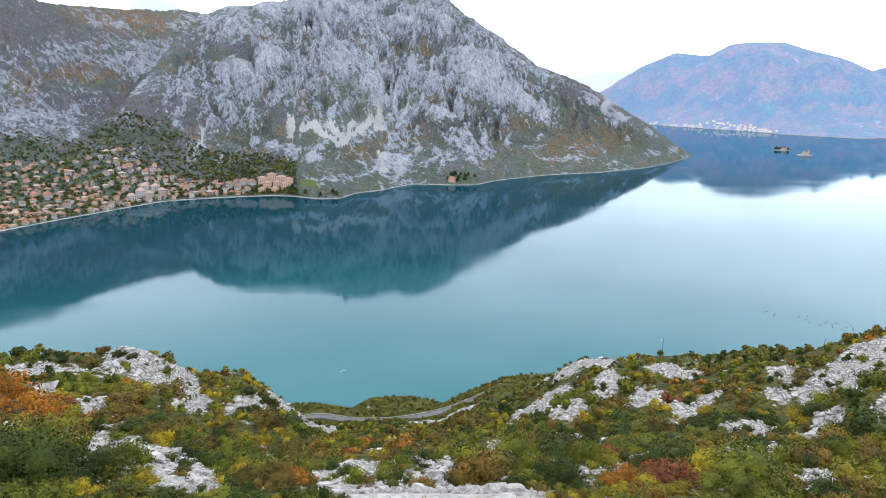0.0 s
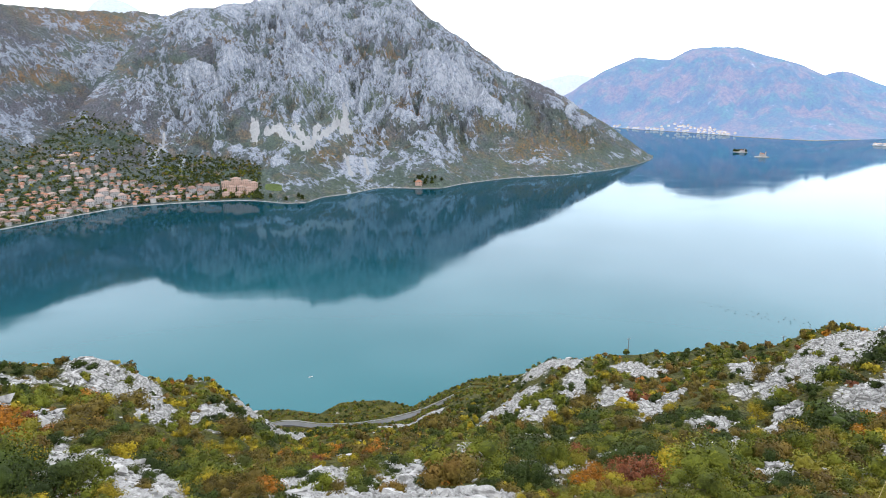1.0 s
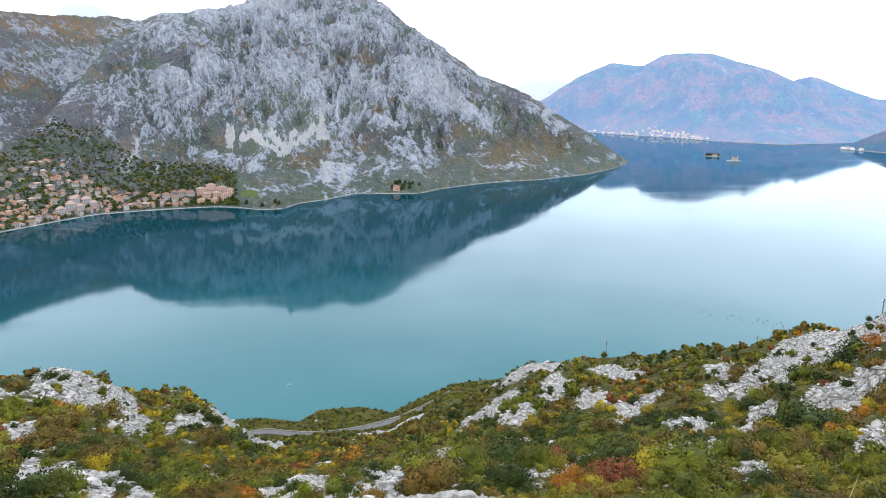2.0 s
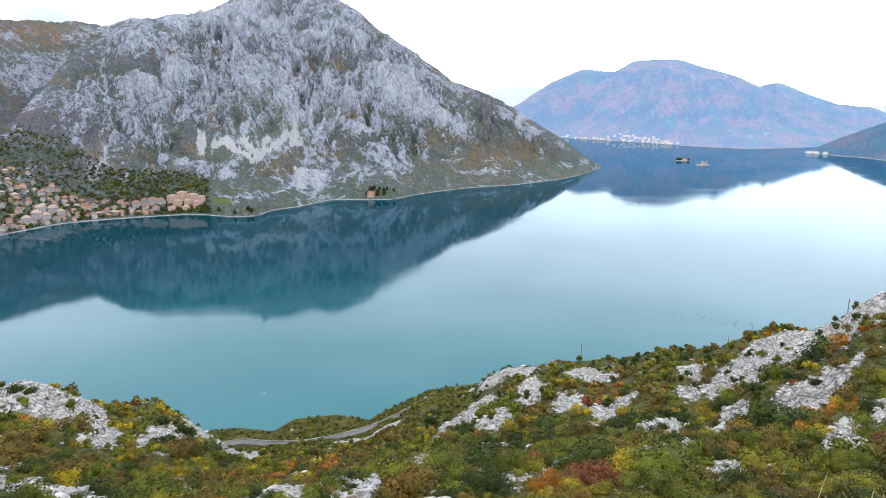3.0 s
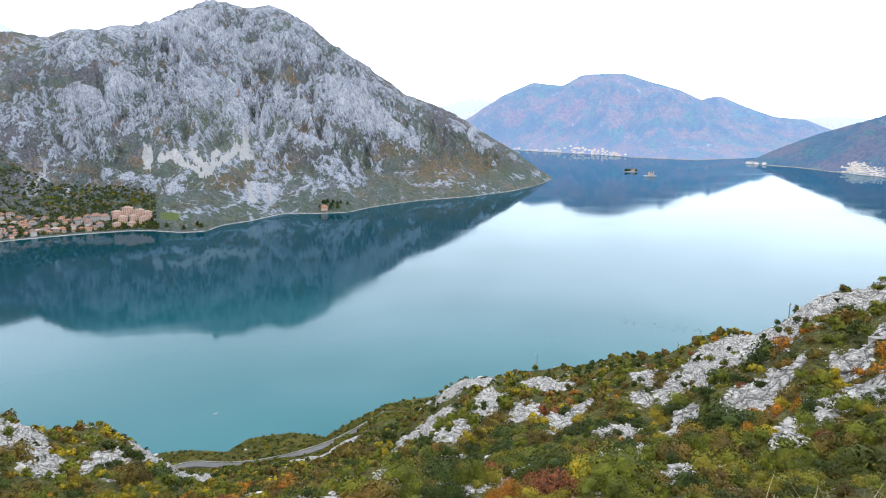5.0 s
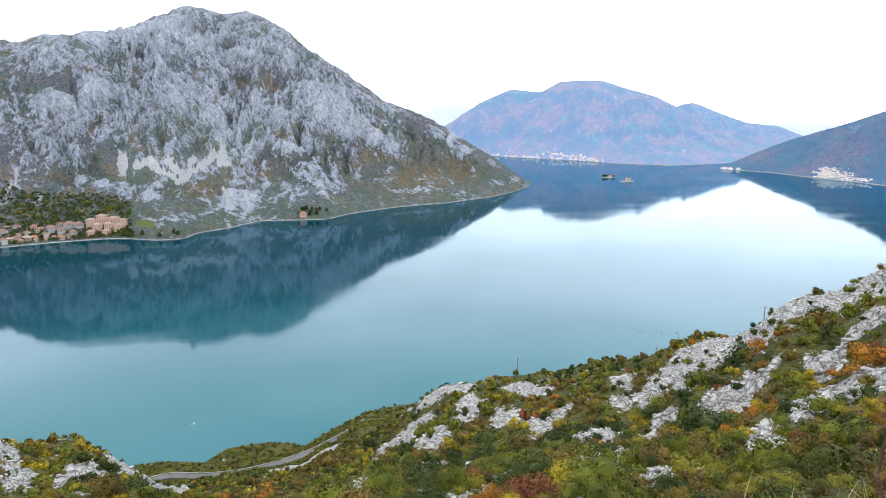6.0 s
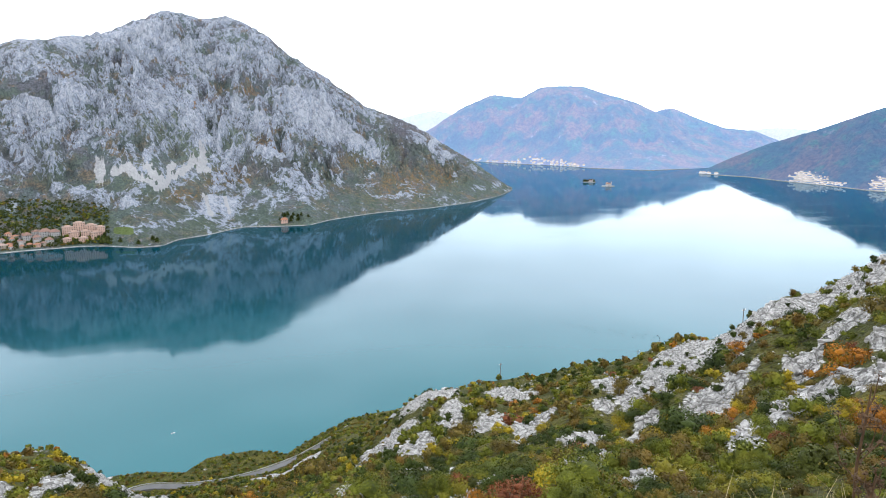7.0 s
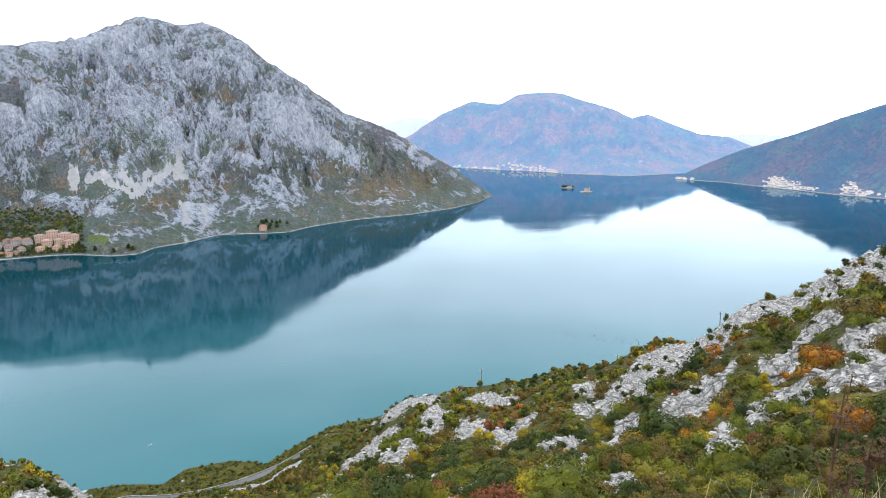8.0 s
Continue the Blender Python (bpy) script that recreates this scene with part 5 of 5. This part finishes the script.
def terraced_village(foot, top, steps, rise, deep, count, gen):
    """Stone terraces that climb from the water, with houses on each. foot and top: bearings of their ends."""
    base = tagged(new("stone_terraces"), "pale stone terraces climbing from the water", "terraces", "terraces of the headland")
    base.matrix_basis = pose(0, 0, 0)
    spots = []
    for k in range(steps):
        f = k / (steps - 1)
        lo, hi = foot[0] * (1 - f) + top[0] * f + gen.normal() * 0.16, foot[1] * (1 - f) + top[1] * f + gen.normal() * 0.16
        a = np.linspace(lo, hi, 24)
        edge, = along(a, HEAD_SHORE)
        edge = edge + 3 + deep * k + 2.5 * rough(a * 3, a * 0 + k, 3, 9)
        level = 2.5 + rise * k
        pts = np.stack([np.stack([(edge + dr) * np.sin(np.radians(a)), (edge + dr) * np.cos(np.radians(a)), np.full_like(a, h)], -1)
                        for dr, h in ((0, -3 + level - rise), (0.8, level), (deep + 3, level + 0.4), (deep + 3.5, level - rise - 3))], 1)
        part("terrace", sheet_mesh("terrace", pts, False), TERRACE_STONE, base)
        spots += [(gen.uniform(lo, hi), deep * k + 3 + gen.uniform(4, deep), level) for _ in range(round(count * (hi - lo) / (foot[1] - foot[0])))]
    for az, back, level in spots:
        r = float(along(np.array([az]), HEAD_SHORE)[0][0]) + back
        m = pose(r * math.sin(radians(az)), r * math.cos(radians(az)), level, 0, 0, -az + gen.normal() * 12) @ Matrix.Diagonal((0.55, 0.55, 0.5, 1))
        copy_thing(far_kinds[int(gen.integers(0, 2))], m)


terraced_village((43.3, 46.5), (44.0, 46.1), 7, 5.2, 13, 8, village_rng)
terraced_village((48.6, 50.3), (49.2, 49.7), 7, 5.6, 13, 6, village_rng)
# the waterline of the far shores
for name, shore, lo, hi in (("quay", FAR_SHORE, 17.6, 36), ("quay", HEAD_SHORE, 36.7, 58)):
    q_az = np.linspace(lo, hi, 90)
    q_r, = along(q_az, shore)
    pts = np.stack([np.stack([(q_r + dr) * np.sin(np.radians(q_az)), (q_r + dr) * np.cos(np.radians(q_az)), np.full_like(q_r, dz)], -1) for dr, dz in ((-4, -2), (-3.5, 1.6), (4, 1.9), (5, -1))], 1)
    thing(name, sheet_mesh(name, pts, False), QUAY, "pale stone waterfront under the far woods", "quay", kind="structure")


def islet(name, x, y, w, d, label):
    """A low island with a stone quay round it."""
    base = tagged(new(name), label, "island", "church islands")
    base.matrix_basis = pose(x, y, 0, 0, 0, -28)
    bm = bmesh.new()
    bmesh.ops.create_cone(bm, cap_ends=True, segments=20, radius1=0.54, radius2=0.5, depth=4.2, matrix=Matrix.Translation((0, 0, 0)) @ Matrix.Diagonal((w, d, 1, 1)))
    part("quay", bm, QUAY, base)
    return base


islet("chapel_island", 1107, 2094, 44, 30, "small island with dark trees and a stone chapel")
islet("church_island", 1087, 1924, 42, 24, "small stone island with a pale domed church")
turn = pose(0, 0, 0, 0, 0, -28)


def chapel(parent_at, dx, dy, w, d, h, dome, label):
    base = tagged(new("church"), label, "church", "island churches")
    base.matrix_basis = parent_at @ turn @ pose(dx, dy, 2.1)
    part("nave", box(w, d, h, (0, 0, h / 2)), PLASTERS[0], base)
    part("roof", roof_shape(w, d, 0.35 * d, 0.3), TILES[0], base, at=pose(0, 0, h))
    part("tower", box(3.2, 3.2, h * 1.9, (w / 2 + 1.8, 0, h * 0.95)), PLASTERS[0], base)
    part("tower_roof", roof_shape(3.2, 3.2, 2.2, 0.2), TILES[1], base, at=pose(w / 2 + 1.8, 0, h * 1.9))
    if dome:
        bm = bmesh.new()
        bmesh.ops.create_uvsphere(bm, u_segments=14, v_segments=8, radius=3.4, matrix=Matrix.Translation((-w / 4, 0, h + 2.0)))
        part("dome", bm, TILES[2], base)
    return base


chapel(pose(1107, 2094, 0), 4, -4, 12, 7, 5, False, "stone chapel with a tiled roof among island trees")
chapel(pose(1087, 1924, 0), 0, 2, 16, 9, 7, True, "pale stone church with dome and bell tower on an island")
for dx, dy in ((-17, 3), (-14, -5), (-11, 6), (-8, 0), (-4, 8), (2, 8), (8, 7), (13, 5), (17, 1), (15, -5), (-19, -2)):
    p = pose(1107, 2094, 2) @ turn @ Vector((dx, dy, 0))
    set_cypress(p.x, p.y, 2.0, tree_rng.uniform(0.8, 1.15))

# rows of floats of the mussel farm
float_bm = bmesh.new()
bmesh.ops.create_uvsphere(float_bm, u_segments=10, v_segments=7, radius=0.42)
buoy = thing("buoy", bpy.data.meshes.new("buoy"), None, "dark plastic float of a mussel farm on calm water", "buoy", "mussel farm floats")
float_bm.to_mesh(buoy.data)
float_bm.free()
buoy.data.materials.append(worn("black_plastic", (0.02, 0.02, 0.02), (0.05, 0.05, 0.05), 0.4, 0.4))
buoy_rng = np.random.default_rng(2)
for row in range(3):
    for k in range(13):
        x, y = 272 + 5.5 * k + buoy_rng.normal() * 1.2 + 5 * row, 556 - 4.6 * k - 14 * row + buoy_rng.normal() * 1.5
        m = pose(x, y, 0.15, 0, 0, buoy_rng.uniform(0, 90)) @ Matrix.Diagonal((1.3, 0.9, 0.9, 1))
        if row == k == 0:
            buoy.matrix_basis = m
        elif buoy_rng.random() < 0.85:
            copy_thing(buoy, m)


# ---- the road at the foot of the near hillside ----
low_road = [(-110, 300), (-90, 316), (-71, 326), (-51, 319.5), (-33, 319), (-14, 324), (5, 333), (19, 345), (31, 356), (38, 364)]
t_line = np.linspace(0, len(low_road) - 1, 120)
lx, ly = (np.interp(t_line, range(len(low_road)), [p[k] for p in low_road]) for k in (0, 1))
lx, ly = (np.concatenate([v[:4], np.convolve(v, np.ones(9) / 9, "valid"), v[-4:]]) for v in (lx, ly))
la, lr = np.degrees(np.arctan2(lx, ly)), np.hypot(lx, ly)
lz = np.interp(la, *ROAD_LEVEL)
tx, ty = np.gradient(lx), np.gradient(ly)
tn = np.hypot(tx, ty)
nx, ny = -ty / tn, tx / tn


def strip(name, section, material, label, category, kind="structure"):
    pts = np.stack([np.stack([lx + nx * o, ly + ny * o, lz + h], -1) for o, h in section], 1)
    return thing(name, sheet_mesh(name, pts, False), material, label, category, kind=kind)


strip("road", [(-2.3, -1.0), (-2.2, 0.1), (2.2, 0.1), (2.3, -1.0)], ASPHALT, "grey asphalt coast road below the hillside", "road")
rail = tagged(new("guard_rail"), "steel guard rail along the seaward side of the road", "guard rail")
pts = np.stack([np.stack([lx + nx * o, ly + ny * o, lz + h], -1) for o, h in [(2.0, 0.62), (2.06, 0.72), (2.0, 0.8), (2.06, 0.9), (2.0, 0.98)]], 1)
part("rail", sheet_mesh("rail", pts, False), STEEL, rail)
post_mesh = bpy.data.meshes.new("post")
post_bm = box(0.12, 0.12, 1.1, (0, 0, 0.45))
post_bm.to_mesh(post_mesh)
post_bm.free()
for k in range(0, 120, 4):
    part("post", post_mesh, STEEL, rail, at=pose(lx[k] + nx[k] * 2.1, ly[k] + ny[k] * 2.1, lz[k]))


def utility_pole(az, r, height):
    x, y, z = ground_at(az, r)
    base = tagged(new("utility_pole"), "weathered wooden utility pole on the hillside", "pole", "utility poles")
    base.matrix_basis = pose(x, y, z, 0, 0, 20)
    part("shaft", fast_mesh("shaft", *tube([(0, 0, -1), (0, 0, height / 2), (0, 0, height)], [0.12, 0.11, 0.09], 8)), POLE_WOOD, base)
    arm = part("crossarm", box(1.5, 0.12, 0.12, (0, 0, height - 0.5), bevel=0.02), POLE_WOOD, base)
    for dx in (-0.65, 0.0, 0.65):
        part("insulator", box(0.1, 0.1, 0.22, (dx, 0, height - 0.33), bevel=0.02), WHITE_PAINT, arm)


utility_pole(20.3, 212, 9.0)
utility_pole(41.0, 168, 5.6)
utility_pole(32.7, 215, 6.0)

# a small boat off the near shore
boat = tagged(new("rowing_boat"), "small white rowing boat on the calm bay", "boat")
boat.matrix_basis = pose(-70, 410, 0.1, 0, 0, 35) @ Matrix.Diagonal((0.7, 0.7, 0.7, 1))
bm = bmesh.new()
bmesh.ops.create_uvsphere(bm, u_segments=16, v_segments=8, radius=1.0, matrix=Matrix.Diagonal((2.2, 0.8, 0.5, 1)))
bmesh.ops.delete(bm, geom=[v for v in bm.verts if v.co.z > 0.2], context="VERTS")
part("hull", bm, WHITE_PAINT, boat)
part("thwart", box(0.3, 1.3, 0.06, (0, 0, 0.14)), POLE_WOOD, boat)

# ---- the verge at the eye's feet: dry grass and a dead thistle ----
STRAW = leaf_material("dry_straw", (0.20, 0.16, 0.08), (0.42, 0.35, 0.20), (0.16, 0.15, 0.05))
DRY = worn("dry_brown_stalk", (0.040, 0.022, 0.011), (0.085, 0.046, 0.02), 0.05)
grass_rng = np.random.default_rng(31)
blades = []
for _ in range(1900):
    az = grass_rng.uniform(40, 62)
    x, y, z = ground_at(az, np.interp(az, [28, 43, 52, 62], [2.55, 2.85, 3.2, 3.5]) - abs(grass_rng.normal()) * 0.35 + 0.06)
    h = grass_rng.uniform(0.03, 0.13) * (2.0 if grass_rng.random() < 0.05 else 1)
    lean = grass_rng.normal(size=2) * 0.4 * h
    w = 0.0016
    side = np.array([math.cos(radians(az)), -math.sin(radians(az)), 0]) * w
    root, tip = np.array([x, y, z - 0.02]), np.array([x + lean[0], y + lean[1], z + h])
    mid = (root + tip) / 2 + (0, 0, 0.1 * h)
    blades.append((np.array([root - side, root + side, mid + side * 0.8, mid - side * 0.8]), np.array([[0, 1, 2, 3]])))
    blades.append((np.array([mid - side * 0.8, mid + side * 0.8, tip + side * 0.2, tip - side * 0.2]), np.array([[0, 1, 2, 3]])))
thing("dry_grass", fast_mesh("dry_grass", *joined(blades)), STRAW, "dry straw-coloured grass on the verge", "grass", kind="stuff")


def dead_weed(az, r, height, seed, label):
    gen = np.random.default_rng(seed)
    x, y, z = ground_at(az, r)
    base = tagged(new("dead_weed"), label, "dry plant", "dry weeds on the verge")
    base.matrix_basis = pose(x, y, z - 0.03, 0, 0, gen.uniform(0, 360))
    part("stem", fast_mesh("stem", *tube([(0, 0, 0), (0.01, 0, height * 0.4), (0.0, 0.01, height * 0.75), (-0.01, 0.01, height)], [0.0065, 0.0065, 0.0055, 0.0025])), DRY, base)
    spikes = []
    for k in range(9):
        h = height * gen.uniform(0.25, 0.8)
        a = gen.uniform(0, 2 * math.pi)
        out = height * gen.uniform(0.1, 0.26)
        tip = (out * math.cos(a), out * math.sin(a), h + height * gen.uniform(0.08, 0.4))
        spikes.append(tube([(0, 0, h), (tip[0] * 0.7, tip[1] * 0.7, h + (tip[2] - h) * 0.35), tip], [0.003, 0.0032, 0.0015], 5))
    tagged(part("branch", fast_mesh("branch", *joined(spikes)), DRY, base), kind="stuff")
    p = np.concatenate([v[gen.integers(0, len(v), 60)] for v, _ in spikes]) + gen.normal(size=(540, 3)) * 0.008
    tagged(part("seed_head", fast_mesh("seed_head", *leaf_quads(p, unit(p), 0.012, gen)), DRY, base), kind="stuff")


dead_weed(50.2, 3.28, 0.62, 1, "dead brown thistle stalk standing on the verge")
dead_weed(52.6, 3.3, 0.40, 2, "dead brown weed with thin branches on the verge")
dead_weed(54.5, 3.4, 0.5, 4, "dead brown weed with thin branches on the verge")
dead_weed(51.2, 3.15, 0.28, 6, "short dead weed on the verge")
